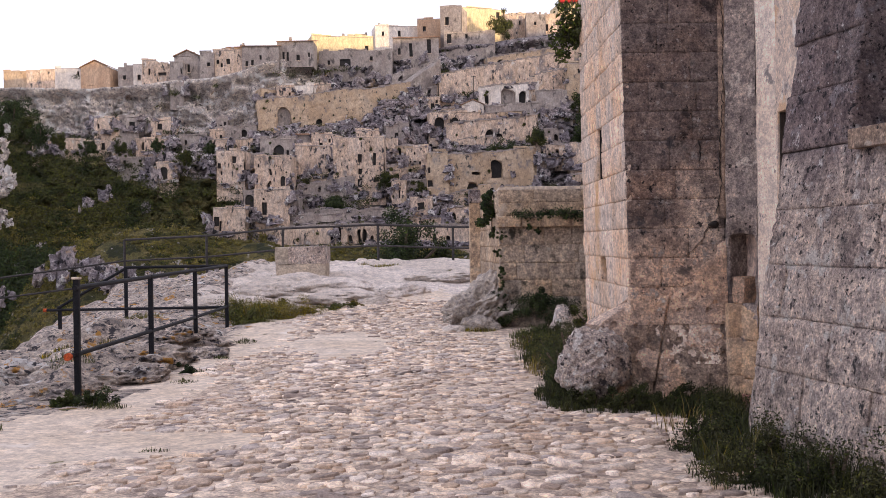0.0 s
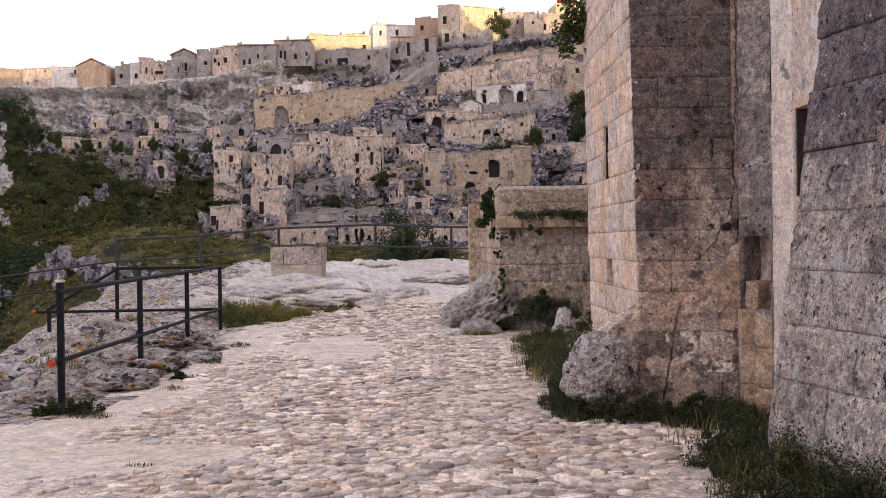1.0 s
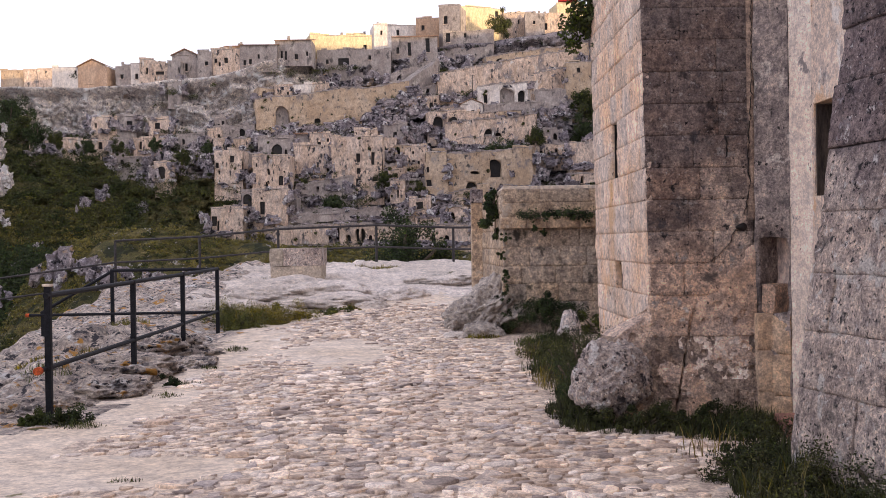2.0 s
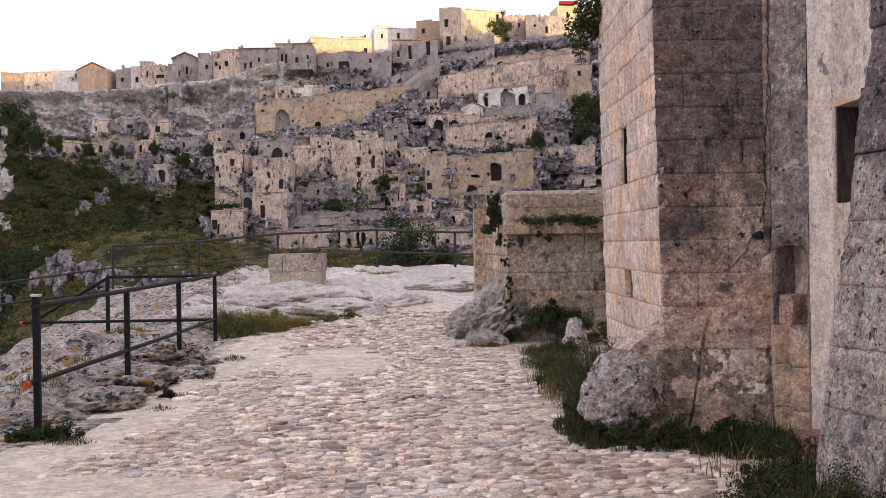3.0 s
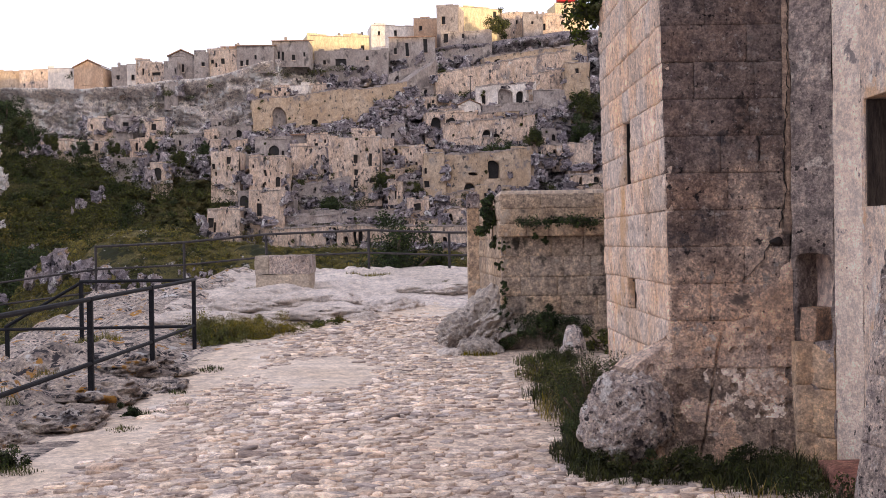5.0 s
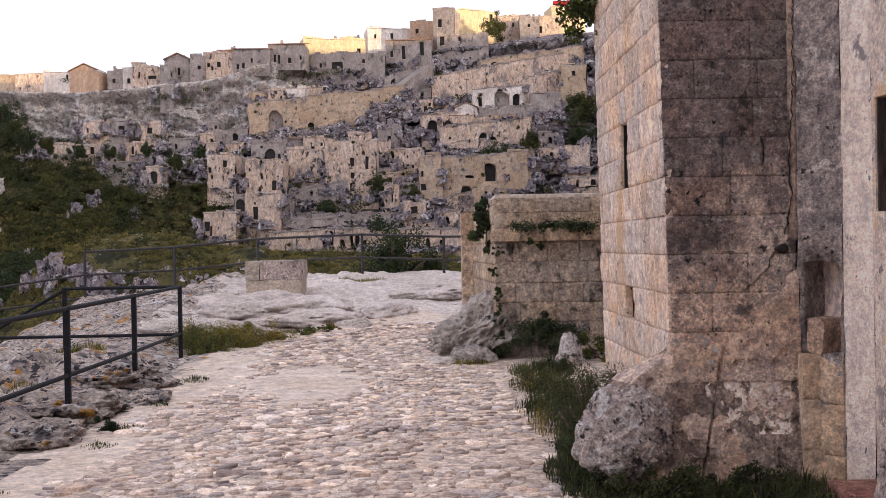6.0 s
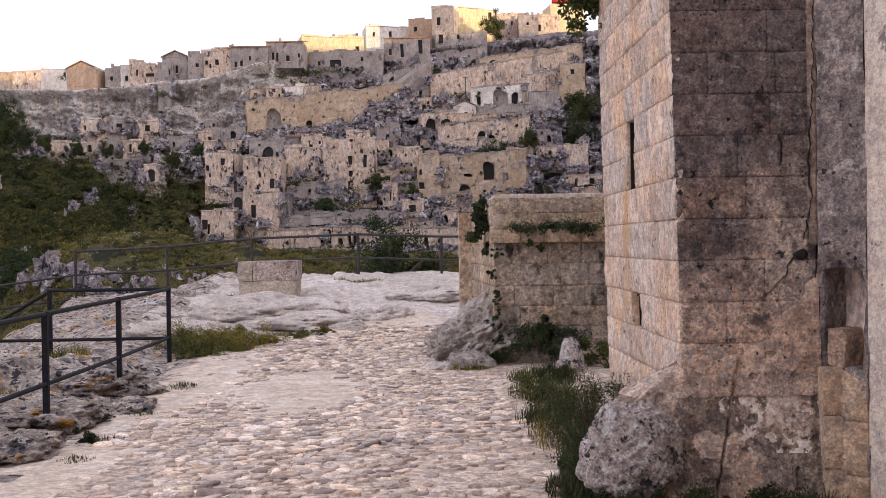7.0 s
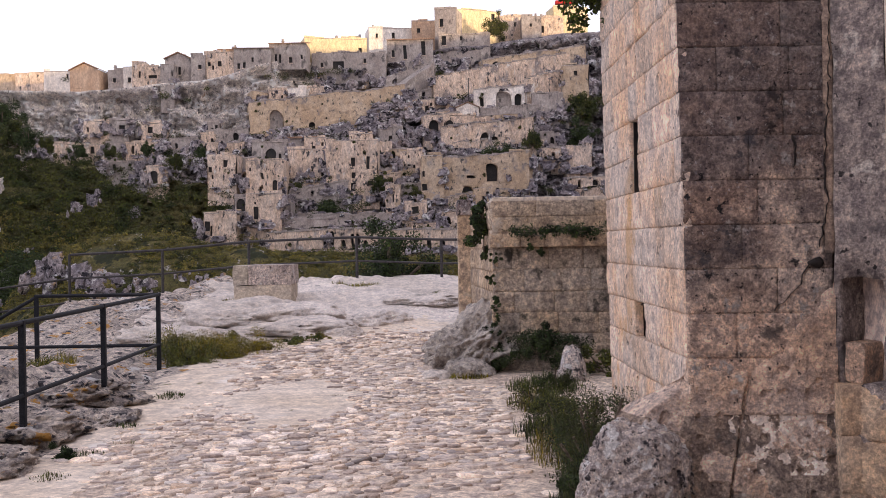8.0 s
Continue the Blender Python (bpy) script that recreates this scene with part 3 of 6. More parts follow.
def buttress_base():
    """The battered foot of the buttress: cracked brown plaster that swells out and runs into the boulder, with flakes of old whitewash."""
    na, nz = 250, 220
    T, Z = np.meshgrid(np.linspace(0, 1, na), np.linspace(0.0, 1.12, nz))
    left = 1.655 - 0.36 * sstep(1.0, 0.72, Z) + 0.03 * (fbm(Z * 6, Z * 0, 3, 4) - 0.5)
    X = left + (2.452 - left) * T
    brim = 0.96 + 0.16 * (fbm(X * 5, X * 0 + 2, 4, 12) - 0.5) + 0.18 * sstep(1.95, 2.3, X) - 0.02 * sstep(1.7, 1.66, X)
    held = sstep(0.03, -0.03, Z - brim + 0.05 * (fbm(X * 16, Z * 16, 3, 14) - 0.5))
    out = (0.012 + 0.1 * sstep(1.0, 0.1, Z)) * held - 0.03 * (1 - held)
    out = out + 0.03 * (fbm(X * 4, Z * 4, 5, 6) - 0.5) + 0.012 * (fbm(X * 22, Z * 22, 3, 7) - 0.5)
    line = 0.765 + 0.012 * (fbm(X * 12, X * 0, 3, 8) - 0.5)
    out = out - 0.014 * sstep(line + 0.006, line - 0.006, Z) * sstep(1.75, 1.85, X)
    fissure = 1.78 + 0.21 * Z + 0.035 * (fbm(Z * 7, Z * 0, 4, 9) - 0.5)
    out = out - 0.05 * sstep(0.011, 0.004, np.abs(X - fissure)) * held
    second = 1.98 + 0.05 * (fbm(Z * 6, Z * 0, 3, 19) - 0.5) + 0.1 * (Z - 0.9)
    out = out - 0.012 * sstep(0.008, 0.003, np.abs(X - second)) * sstep(0.75, 0.8, Z)
    out = out - 0.02 * sstep(0.74, 0.85, vnoise(X * 17, Z * 17, 3)) * held
    out = out - 0.22 * (1 - sstep(0.0, 0.1, T)) ** 2 * sstep(1.02, 0.8, Z)
    Y = 9.255 - out
    idx = np.arange(na * nz).reshape(nz, na)
    q = np.stack([idx[:-1, :-1], idx[:-1, 1:], idx[1:, 1:], idx[1:, :-1]], -1).reshape(-1, 4)
    ob = mesh_ob("foot_plaster", np.stack([X, Y, Z], -1).reshape(-1, 3), q, M_STUCCO, church, smooth=True, label="cracked brown plaster swelling out at the buttress foot")
    ob.data.materials.append(M_LIME_AND_LIT)
    ob.data.materials.append(M_FOOT)
    xc, zc = X[:-1, :-1], Z[:-1, :-1]
    flake = fbm(xc * 30 + zc * 11, zc * 26 - xc * 9, 5, 23) + 0.12 * sstep(0.25, 0.0, np.abs(xc - 2.2)) + 0.08 * sstep(0.55, 0.76, zc) > 0.67
    flake &= (zc < 0.765) & (zc > 0.45) & (xc > 1.86)
    ob.data.polygons.foreach_set("material_index", np.where(flake, 1, np.where((zc < 0.765) & (fbm(xc * 4, zc * 4, 4, 27) > 0.4), 2, 0)).ravel().astype(int))


buttress_base()


def crack_line(pts, width, seed, y):
    """A near-black ribbon through points (x, z), painting a buttress crack's shaded depth."""
    rng = np.random.default_rng(seed)
    P = []
    for (x0, z0), (x1, z1) in zip(pts[:-1], pts[1:]):
        n = max(2, int(math.hypot(x1 - x0, z1 - z0) / 0.03))
        for k in range(n):
            t = k / n
            P.append((x0 + (x1 - x0) * t + rng.normal(0, 0.006), z0 + (z1 - z0) * t + rng.normal(0, 0.006)))
    V, F = [], []
    for i, (x, z) in enumerate(P):
        w = width * rng.uniform(0.3, 1.0) * (0.3 if i in (0, len(P) - 1) else 1)
        V += [(x - w, y, z - w * 0.6), (x + w, y, z + w * 0.6), (x - w, 9.29, z - w * 0.6), (x + w, 9.29, z + w * 0.6)]
        if i:
            a, b = 4 * (i - 1), 4 * i
            F += [(a, a + 1, b + 1, b), (a, b, b + 2, a + 2), (a + 1, a + 3, b + 3, b + 1)]
    mesh_ob("crack", V, F, M_GAP, church)


crack_line([(2.33, 1.6), (2.27, 1.46), (2.17, 1.36), (2.1, 1.3)], 0.003, 3, 9.255)
crack_line([(2.43, 3.6), (2.44, 3.0), (2.43, 2.4), (2.4, 2.1), (2.42, 1.9), (2.38, 1.72), (2.35, 1.62)], 0.003, 4, 9.254)
crack_line([(2.24, 2.26), (2.25, 2.16), (2.24, 2.04)], 0.006, 5, 9.258)
# near-black lump stands for the hole's shaded inside
hole = bmesh.new()
bmesh.ops.create_icosphere(hole, subdivisions=2, radius=0.035)
for v in hole.verts:
    v.co = Vector((v.co.x * 1.3 + 2.35, v.co.y * 0.6 + 9.265, v.co.z * (0.8 + 0.3 * math.sin(v.co.x * 60)) + 1.57))
part("putlog_hole", hole, M_GAP, church)
# corner niche


def wall_strip(bm, start, end, rough, seed):
    """Sets a wall face between two plan points and makes its surface uneven."""
    run = (Vector(end) - Vector(start)).normalized()
    bmesh.ops.remove_doubles(bm, verts=bm.verts, dist=0.001)
    for cuts in (5, 3):
        bmesh.ops.subdivide_edges(bm, edges=[e for e in bm.edges if e.calc_length() > 0.06], cuts=cuts, use_grid_fill=True)
    for v in bm.verts:
        n = noise.fractal(Vector((v.co.x * 3, v.co.y * 3 + seed, v.co.z * 3)), 1.0, 2.0, 3)
        v.co.y += rough * n
        if 0.01 < v.co.x:
            v.co.x += min(1, v.co.x * 20) * rough * 0.7 * noise.noise(Vector((seed, v.co.x * 9, v.co.z * 9)))
            v.co.z += rough * noise.noise(Vector((v.co.x * 12, seed, v.co.z * 5)))
    bmesh.ops.transform(bm, matrix=Matrix(((run.x, -run.y, 0, start[0]), (run.y, run.x, 0, start[1]), (0, 0, 1, 0.05), (0, 0, 0, 1))), verts=bm.verts)
    return bm


CORNER_A, CORNER_B, CORNER_C = (2.45, 9.255), (2.64, 9.03), (2.722, 8.785)
niche = bmesh.new()
facade(niche, 0.2945, 5.95, [(0.03, 0.88, 0.272, 1.44, False)], 0.26)
part("niche_wall", wall_strip(niche, CORNER_A, CORNER_B, 0.03, 3), M_CORNER, church, "brown plaster corner with a broken arched niche", smooth=True)
niche_back = bmesh.new()
add_box(niche_back, -0.05, 0.235, 0.8, 0.36, 0.28, 1.6)
part("niche_back", wall_strip(niche_back, CORNER_A, CORNER_B, 0.02, 5), M_PLASTER, church)
for x0, x1, y0, z0, z1 in ((0.034, 0.14, 0.014, 0.885, 1.1),):
    niche_block = bmesh.new()
    add_box(niche_block, x0, y0, z0, x1, 0.24, z1, 0.012)
    part("niche_stone", wall_strip(niche_block, CORNER_A, CORNER_B, 0.02, z1 * 7), M_STUCCO, church)
# the strip's skylit brightness is put into its near-white colour
pale = bmesh.new()
facade(pale, 0.2585, 5.95, [], 0.1)
part("corner_plaster", wall_strip(pale, CORNER_B, CORNER_C, 0.01, 9), M_LIME_AND_LIT, church, "strip of rough plaster with skylight brightness in its colour", smooth=True)
masonry(church, (2.436, 9.243, 0), (0.19, -0.225, 0), (-0.225, -0.19, 0), 0.29, 0.05, 0.92, 0.29, lambda a, z, r: M_BLOCK_TAN, 8, (0.5, 0.6), depth=0.05)
masonry(church, (2.43, 9.13, 0), (1, 0, 0), (0, -1, 0), 0.2, 0.06, 0.93, 0.29, lambda a, z, r: M_BLOCK_TAN, 9, (0.19, 0.21), depth=0.2, wear=0.008)
# recessed pale wall with a small window
bay = bmesh.new()
facade(bay, 1.7, 5.95, [(0.05, 1.72, 1.05, 2.36, False)], 0.16)
bmesh.ops.transform(bay, matrix=Matrix(((0, 1, 0, 2.722), (-1, 0, 0, 8.785), (0, 0, 1, 0.05), (0, 0, 0, 1))), verts=bay.verts)
# near-black panel stands for the unlit room behind the window
dark = bmesh.new()
add_box(dark, 2.89, 7.6, 1.6, 2.93, 8.79, 2.5)
part("window_dark", dark, M_GAP, church)
# added dark strip puts the deep reveal's shade on the jamb
dark = bmesh.new()
add_box(dark, 2.732, 8.715, 1.775, 2.885, 8.733, 2.405)
part("window_jamb", dark, M_RECESS_SHADE, church, "dark strip that paints the window jamb's shade")
part("bay_wall", bay, M_PLASTER_GREY, church, "pale worn plaster wall with a small dark window")
# leaning side wall towards the viewer
LEAN = 0.146


def pick_pier(a, z, rng):
    return M_PIER


RUN = Vector((0.2, -1, 0)).normalized()
PIER = dict(batter=LEAN, depth=0.3, rough=0.014, wear=0.008)
masonry(church, (1.99, 7.17, 0), RUN, (-1, -0.2, 0), 9.0, 0.0, 1.98, 0.33, pick_pier, 12, (0.45, 0.85), **PIER)
masonry(church, (1.99, 7.17, 0), RUN, (-1, -0.2, 0), 0.76, 1.98, 6.0, 0.33, pick_pier, 13, (0.45, 0.76), **PIER)
masonry(church, tuple(Vector((1.99, 7.17, 0)) + 1.9 * RUN), RUN, (-1, -0.2, 0), 7.1, 1.98, 6.0, 0.33, pick_pier, 14, (0.45, 0.85), **PIER)
masonry(church, tuple(Vector((1.99, 7.17, 0)) + 0.76 * RUN), RUN, (-1, -0.2, 0), 1.14, 3.3, 6.0, 0.33, pick_pier, 15, (0.45, 0.85), **PIER)


def beside_pier(bm):
    bmesh.ops.transform(bm, matrix=Matrix.Translation(Vector((1.99 + LEAN * 1.98, 7.17, 0)) + 0.8 * RUN) @ Matrix.Rotation(math.atan2(RUN.y, RUN.x), 4, "Z"), verts=bm.verts)
    return bm


sill = bmesh.new()
add_box(sill, 0, -0.06, 1.93, 1.16, 0.4, 2.04, 0.012)
part("window_sill", beside_pier(sill), M_FOOT, church, "projecting grey stone sill")
# added dark boards give the recess its shade
shutter = bmesh.new()
for k in range(6):
    add_box(shutter, 0.04 + 0.2 * k, 0.27 + 0.01 * (k % 2), 2.08, 0.235 + 0.2 * k, 0.31, 3.4, 0.006)
part("window_shutter", beside_pier(shutter), M_RECESS_SHADE, church, "dark boards that stand for the window recess's shade")
step = bmesh.new()
add_box(step, 2.42, 7.95, 0.02, 2.85, 8.75, 0.27, 0.015)
tagged(part("doorstep", step, M_STEP), "worn reddish doorstep below the niche", "step")

# unseen blocks added behind the viewer to cut skylight on the buttress front
rear = tagged(empty("wall_rear", 0, -6, 0), "unseen plain blocks added to dim the buttress front", "wall", kind="structure")
rear.matrix_world = Matrix()
prism("wall_block", [(-2.5, -9.0), (9, -9.0), (9, -6.02), (-2.5, -6.02)], -0.4, 6.5, M_TUFF_BROWN, rear)
prism("wall_block", [(-9.5, -14.0), (-2.5, -14.0), (-2.5, -9.02), (-9.5, -9.02)], -1.5, 5.5, M_TUFF_BROWN, rear)

# ---- far side of the gorge ----


def hill_top(x):
    return np.interp(x, [-160, -60, -48, -38, -30, -14, 3, 20, 60, 120], [33.8, 34.3, 36.0, 38.3, 41, 43.0, 45.0, 47.5, 52, 57])


def hill_y(x, z):
    """Mean distance of the slope at a height: a cliff under the plateau on one side, terraces on the other."""
    cliff = np.interp(z, [-45, -12, 14, 22, 25, 36.5, 60], [140, 181, 205, 218.5, 221.5, 225.5, 240])
    slope = np.interp(z, [-45, -12, 0, 50, 60], [140, 181, 195, 250, 255])
    k = sstep(-24, -38, x)
    return cliff * k + slope * (1 - k)


def hillside():
    xs = np.arange(-140, 62, 0.42)
    us = np.linspace(0, 1, 290)
    X, U = np.meshgrid(xs, us)
    top = hill_top(X) + 1.6 * (fbm(X * 0.11, X * 0 + 1, 3, 3) - 0.5)
    Z = -32 + U * (top + 32)
    calm = 1 - 0.4 * sstep(-26, -38, X) * sstep(22, 25, Z)
    step = Z + 1.6 * calm * np.sin(Z * 1.15 + 5 * fbm(X * 0.05, Z * 0.04, 3, 6)) * fbm(X * 0.06, Z * 0.1, 2, 7)
    Y = hill_y(X, step)
    big = fbm(X * 0.07, Z * 0.1, 4, 11) - 0.5
    mid = np.abs(fbm(X * 0.28, Z * 0.34, 4, 12) - 0.5)
    small = fbm(X * 0.9, Z * 1.1, 3, 13) - 0.5
    fade = sstep(1.0, 0.96, U)
    tiny = np.abs(fbm(X * 1.7, Z * 1.9, 3, 14) - 0.5)
    ribs = np.abs(fbm(X * 0.34, Z * 0.06, 4, 16) - 0.5) * sstep(-22, -36, X) * sstep(21, 25, Z)
    slant = np.abs(fbm(X * 0.2 + Z * 0.16, Z * 0.22 - X * 0.1, 4, 45) - 0.5)
    cleft = np.maximum(0, 0.055 - np.abs(fbm(X * 0.33 - Z * 0.1, Z * 0.24, 4, 46) - 0.5))
    Y = Y - fade * (5.0 * big * calm - 8.0 * mid * (0.45 + 0.55 * calm) - 9.0 * slant + 3.0 * small * calm - 4.0 * tiny * (0.5 + 0.5 * calm) - 8 * ribs) + fade * 45 * cleft * (0.25 + 0.75 * sstep(0.62, 0.95, calm)) - 1.6
    V = np.stack([X, Y, Z], -1)
    # the plateau runs back from the brow to the horizon
    rows = [V]
    for back, drop in ((6, -0.2), (40, 0.5), (300, 3), (1500, 18)):
        rows.append(np.stack([xs * (1 + back / 300), Y[-1] + back, top[-1] - drop], -1)[None])
    V = np.concatenate(rows)
    ny, nx = V.shape[:2]
    idx = np.arange(nx * ny).reshape(ny, nx)
    q = np.stack([idx[:-1, :-1], idx[:-1, 1:], idx[1:, 1:], idx[1:, :-1]], -1).reshape(-1, 4)
    ob = mesh_ob("hillside", V.reshape(-1, 3), q, M_HILL, smooth=True)
    ob.data.materials.append(M_CLIFF)
    cz, cxx = V[:-1, :-1, 2], V[:-1, :-1, 0]
    pale = (sstep(-20, -34, cxx) * sstep(23, 26, cz) + 0.6 * (fbm(cxx * 0.09, cz * 0.09, 3, 19) - 0.35)) > 0.42
    ob.data.materials.append(M_SLOPE)
    green = (sstep(-28, -46, cxx) * sstep(19 + 6 * sstep(-52, -74, cxx), 11 + 10 * sstep(-52, -74, cxx), cz) + np.maximum(0, sstep(5, 0, cz - 0.05 * cxx)) + 1.3 * (fbm(cxx * 0.12, cz * 0.16, 4, 29) - 0.5)) > 0.5
    ob.data.polygons.foreach_set("material_index", np.where(green, 2, pale.astype(int)).ravel())
    return tagged(ob, "rocky grey hillside with ledges, caves and scrub across the gorge", "hillside", kind="structure")


# distance haze is put in as blue; near-black spots paint crevice shade
M_HILL = mat("hazed_grey_hill_rock", (0.36, 0.315, 0.308), (0.2, 0.185, 0.21), 0.14, 1.1, spots=(((0.44, 0.3, 0.18), 0.1, 0.58, 0.08), ((0.62, 0.59, 0.59), 0.5, 0.56, 0.05), ((0.04, 0.037, 0.045), 0.6, 0.55, 0.05), ((0.055, 0.062, 0.03), 0.4, 0.6, 0.05), ((0.03, 0.028, 0.033), 1.7, 0.6, 0.04), ((0.66, 0.63, 0.62), 1.5, 0.63, 0.04)), bump=1.0, dist=0.5, grit=0.8)
M_CLIFF = mat("pale_cliff_rock", (0.68, 0.63, 0.58), (0.52, 0.48, 0.455), 0.25, 1.1, spots=(((0.36, 0.22, 0.12), 0.14, 0.62, 0.08), ((0.15, 0.14, 0.15), 0.5, 0.61, 0.05), ((0.78, 0.75, 0.73), 0.5, 0.54, 0.07), ((0.06, 0.056, 0.062), 1.5, 0.6, 0.04), ((0.76, 0.73, 0.71), 1.8, 0.61, 0.04)), bump=1.0, dist=0.4, stretch=(1, 1, 0.8))
M_SLOPE = mat("green_slope_turf", (0.065, 0.07, 0.028), (0.16, 0.145, 0.06), 0.15, 1.2, spots=(((0.2, 0.17, 0.07), 0.2, 0.57, 0.08), ((0.3, 0.27, 0.24), 0.4, 0.67, 0.04), ((0.025, 0.03, 0.014), 0.5, 0.57, 0.08)), bump=1.0, dist=0.3)
M_SCRUB = mat("olive_scrub", (0.034, 0.046, 0.018), (0.088, 0.094, 0.036), 0.2, 1.5, island=0.45, bump=0)
M_SCRUB_DRY = mat("dry_grass_slope", (0.2, 0.175, 0.06), (0.13, 0.125, 0.045), 0.2, 1.5, island=0.3, bump=0)
hillside()


def wide_sheet(name, x0, x1, y0, y1, step, fn, material, label):
    xs, ys = np.arange(x0, x1 + 0.1, step), np.arange(y0, y1 + 0.1, step)
    X, Y = np.meshgrid(xs, ys)
    idx = np.arange(X.size).reshape(X.shape)
    q = np.stack([idx[:-1, :-1], idx[:-1, 1:], idx[1:, 1:], idx[1:, :-1]], -1).reshape(-1, 4)
    ob = mesh_ob(name, np.stack([X, Y, fn(X, Y)], -1).reshape(-1, 3), q, material, smooth=True)
    return tagged(ob, label, name, kind="structure")


def gorge_z(x, y):
    d = np.maximum(np.maximum(y - 31, 0), np.maximum(-11 - x, 0))
    return -3.0 - 6 * sstep(0, 3, d) - 30 * sstep(2, 60, d) + 4 * (fbm(x * 0.06, y * 0.06, 4, 2) - 0.5)


# added hill, hidden by the chapel, that blocks the low sun
def shade_ridge_z(x, y):
    x0 = 14 + 0.2 * np.maximum(y, 0)
    return -4 + SHADE_RIDGE * sstep(x0, x0 + 65, x) + 5 * (fbm(x * 0.05, y * 0.05, 4, 15) - 0.5)


SHADE_RIDGE = 62.0
wide_sheet("gorge", -400, 60, -150, 165, 5, gorge_z, M_HILL, "deep gorge between the lane and the far town")
wide_sheet("ridge", 10, 330, -250, 235, 5, shade_ridge_z, M_HILL, "unseen hill added to keep the low sun off the lane and slope")

# ---- stones, rails and walls of the lane ----


def rock(name, x, y, z, rx, ry, rz, material, seed, rough=0.25, parent=None, detail=4, turn=0.0, lean=0.0, pit=0.16):
    """A weathered boulder."""
    bm = bmesh.new()
    bmesh.ops.create_icosphere(bm, subdivisions=detail, radius=1)
    for v in bm.verts:
        p = v.co.copy()
        n1 = noise.fractal(p * 1.3 + Vector((seed, 0, 0)), 1.0, 2.0, 5)
        n2 = abs(noise.noise(p * 2.6 + Vector((0, seed, 0))))
        n3 = abs(noise.noise(p * 6.5 + Vector((seed, seed, 0))))
        n4 = noise.fractal(p * 9 + Vector((seed, 2, 0)), 0.8, 2.0, 3)
        lay = math.sin(p.z * 8 + 3 * n1 + seed) ** 3
        v.co = p * (1 + rough * n1 - rough * 0.5 * n2 - rough * 0.3 * n3 + rough * pit * n4 + rough * 0.05 * lay)
        v.co = Vector((v.co.x * rx, v.co.y * ry, v.co.z * rz))
    ob = part(name, bm, material, parent, smooth=True)
    ob.matrix_world = pose(x, y, z, 0, lean, turn)
    return ob


tagged(rock("boulder", 1.36, 9.2, 0.47, 0.29, 0.25, 0.29, M_BOULDER, 33, 0.16, detail=6, lean=-50, pit=0.4), "rounded lichen-covered boulder at the foot of the buttress", "boulder")
tagged(rock("standing_stone", 1.74, 15.3, 0.28, 0.15, 0.14, 0.3, M_BOULDER, 8, 0.2), "small upright grey stone among weeds", "stone")
tagged(rock("rock_outcrop", 0.7, 16.75, 0.42, 0.72, 0.85, 0.42, M_OUTCROP, 5, 0.34, detail=6, lean=-33, pit=0.25), "grey rock outcrop sloping up to the garden wall", "rock")
tagged(rock("rock_outcrop", 0.62, 15.9, 0.22, 0.3, 0.35, 0.2, M_OUTCROP, 15, 0.35, detail=5), "low brown rock at the lane's edge", "rock")
tagged(rock("rock_outcrop", 0.28, 15.75, 0.2, 0.2, 0.25, 0.1, M_TERRACE, 17, 0.3), "low pale rock at the lane's edge", "rock")
for i, (x, y, s, h) in enumerate(((-2.4, 20.9, 1.1, 0.42), (-1.9, 19.9, 1.0, 0.3), (-0.6, 20.6, 0.55, 0.3), (-1.05, 19.3, 0.3, 0.2), (-2.9, 20.3, 0.9, 0.34), (-3.5, 18.9, 0.8, 0.26), (0.3, 22.2, 0.9, 0.25))):
    tagged(rock("bedrock_hump", x, y, float(ground_z(x, y)) - 0.04, s, s * 0.9, h * 0.75, M_TERRACE, 30 + i, 0.26, detail=5), "low hump of pale bare bedrock", "rock", "bedrock humps")
for i, (x, y, s, h) in enumerate(((-2.95, 11.2, 0.42, 0.26), (-3.3, 12.6, 0.6, 0.3), (-2.75, 13.4, 0.35, 0.22), (-3.5, 14.4, 0.7, 0.34), (-4.3, 13.2, 0.7, 0.36), (-4.2, 11.6, 0.5, 0.3), (-3.2, 10.2, 0.35, 0.16), (-5.2, 13.8, 0.6, 0.3))):
    tagged(rock("ledge_rock", x, y, float(ground_z(x, y)) - 0.06, s, s * 1.2, h * 0.7, M_ROCK, 50 + i, 0.28, detail=5, turn=25 * i, pit=0.5), "craggy lichen-spotted ledge rock under the railing", "rock", "ledge rocks")


def tube_part(name, p, q, r, material, parent, sides=8):
    bm = bmesh.new()
    add_tube(bm, p, q, r, sides)
    return part(name, bm, material, parent, smooth=False)


rail = tagged(empty("railing", -2.96, 9.67, 0.14), "black painted iron railing on the rocks beside the lane", "railing")
rail.matrix_world = Matrix()
for x, y, z0, z1 in ((-2.955, 9.665, 0.02, 1.187), (-3.0, 12.137, 0.0, 1.15), (-3.012, 14.255, 0.1, 1.17), (-3.122, 16.762, 0.15, 1.165), (-4.712, 17.04, 0.1, 1.15), (-5.75, 17.1, -0.25, 0.56)):
    bm = bmesh.new()
    add_box(bm, x - 0.024, y - 0.024, z0, x + 0.024, y + 0.024, z1, 0.004)
    part("post", bm, M_IRON, rail)
for p, q in (((-2.95, 9.6, 1.115), (-3.0, 12.137, 1.13)), ((-3.0, 12.137, 1.13), (-3.012, 14.255, 1.145)), ((-3.012, 14.255, 1.145), (-3.122, 16.78, 1.15)),
             ((-3.1, 16.78, 1.15), (-4.73, 17.04, 1.14)), ((-4.7, 17.04, 1.135), (-5.78, 17.1, 0.53))):
    tube_part("top_rail", p, q, 0.022, M_IRON, rail)
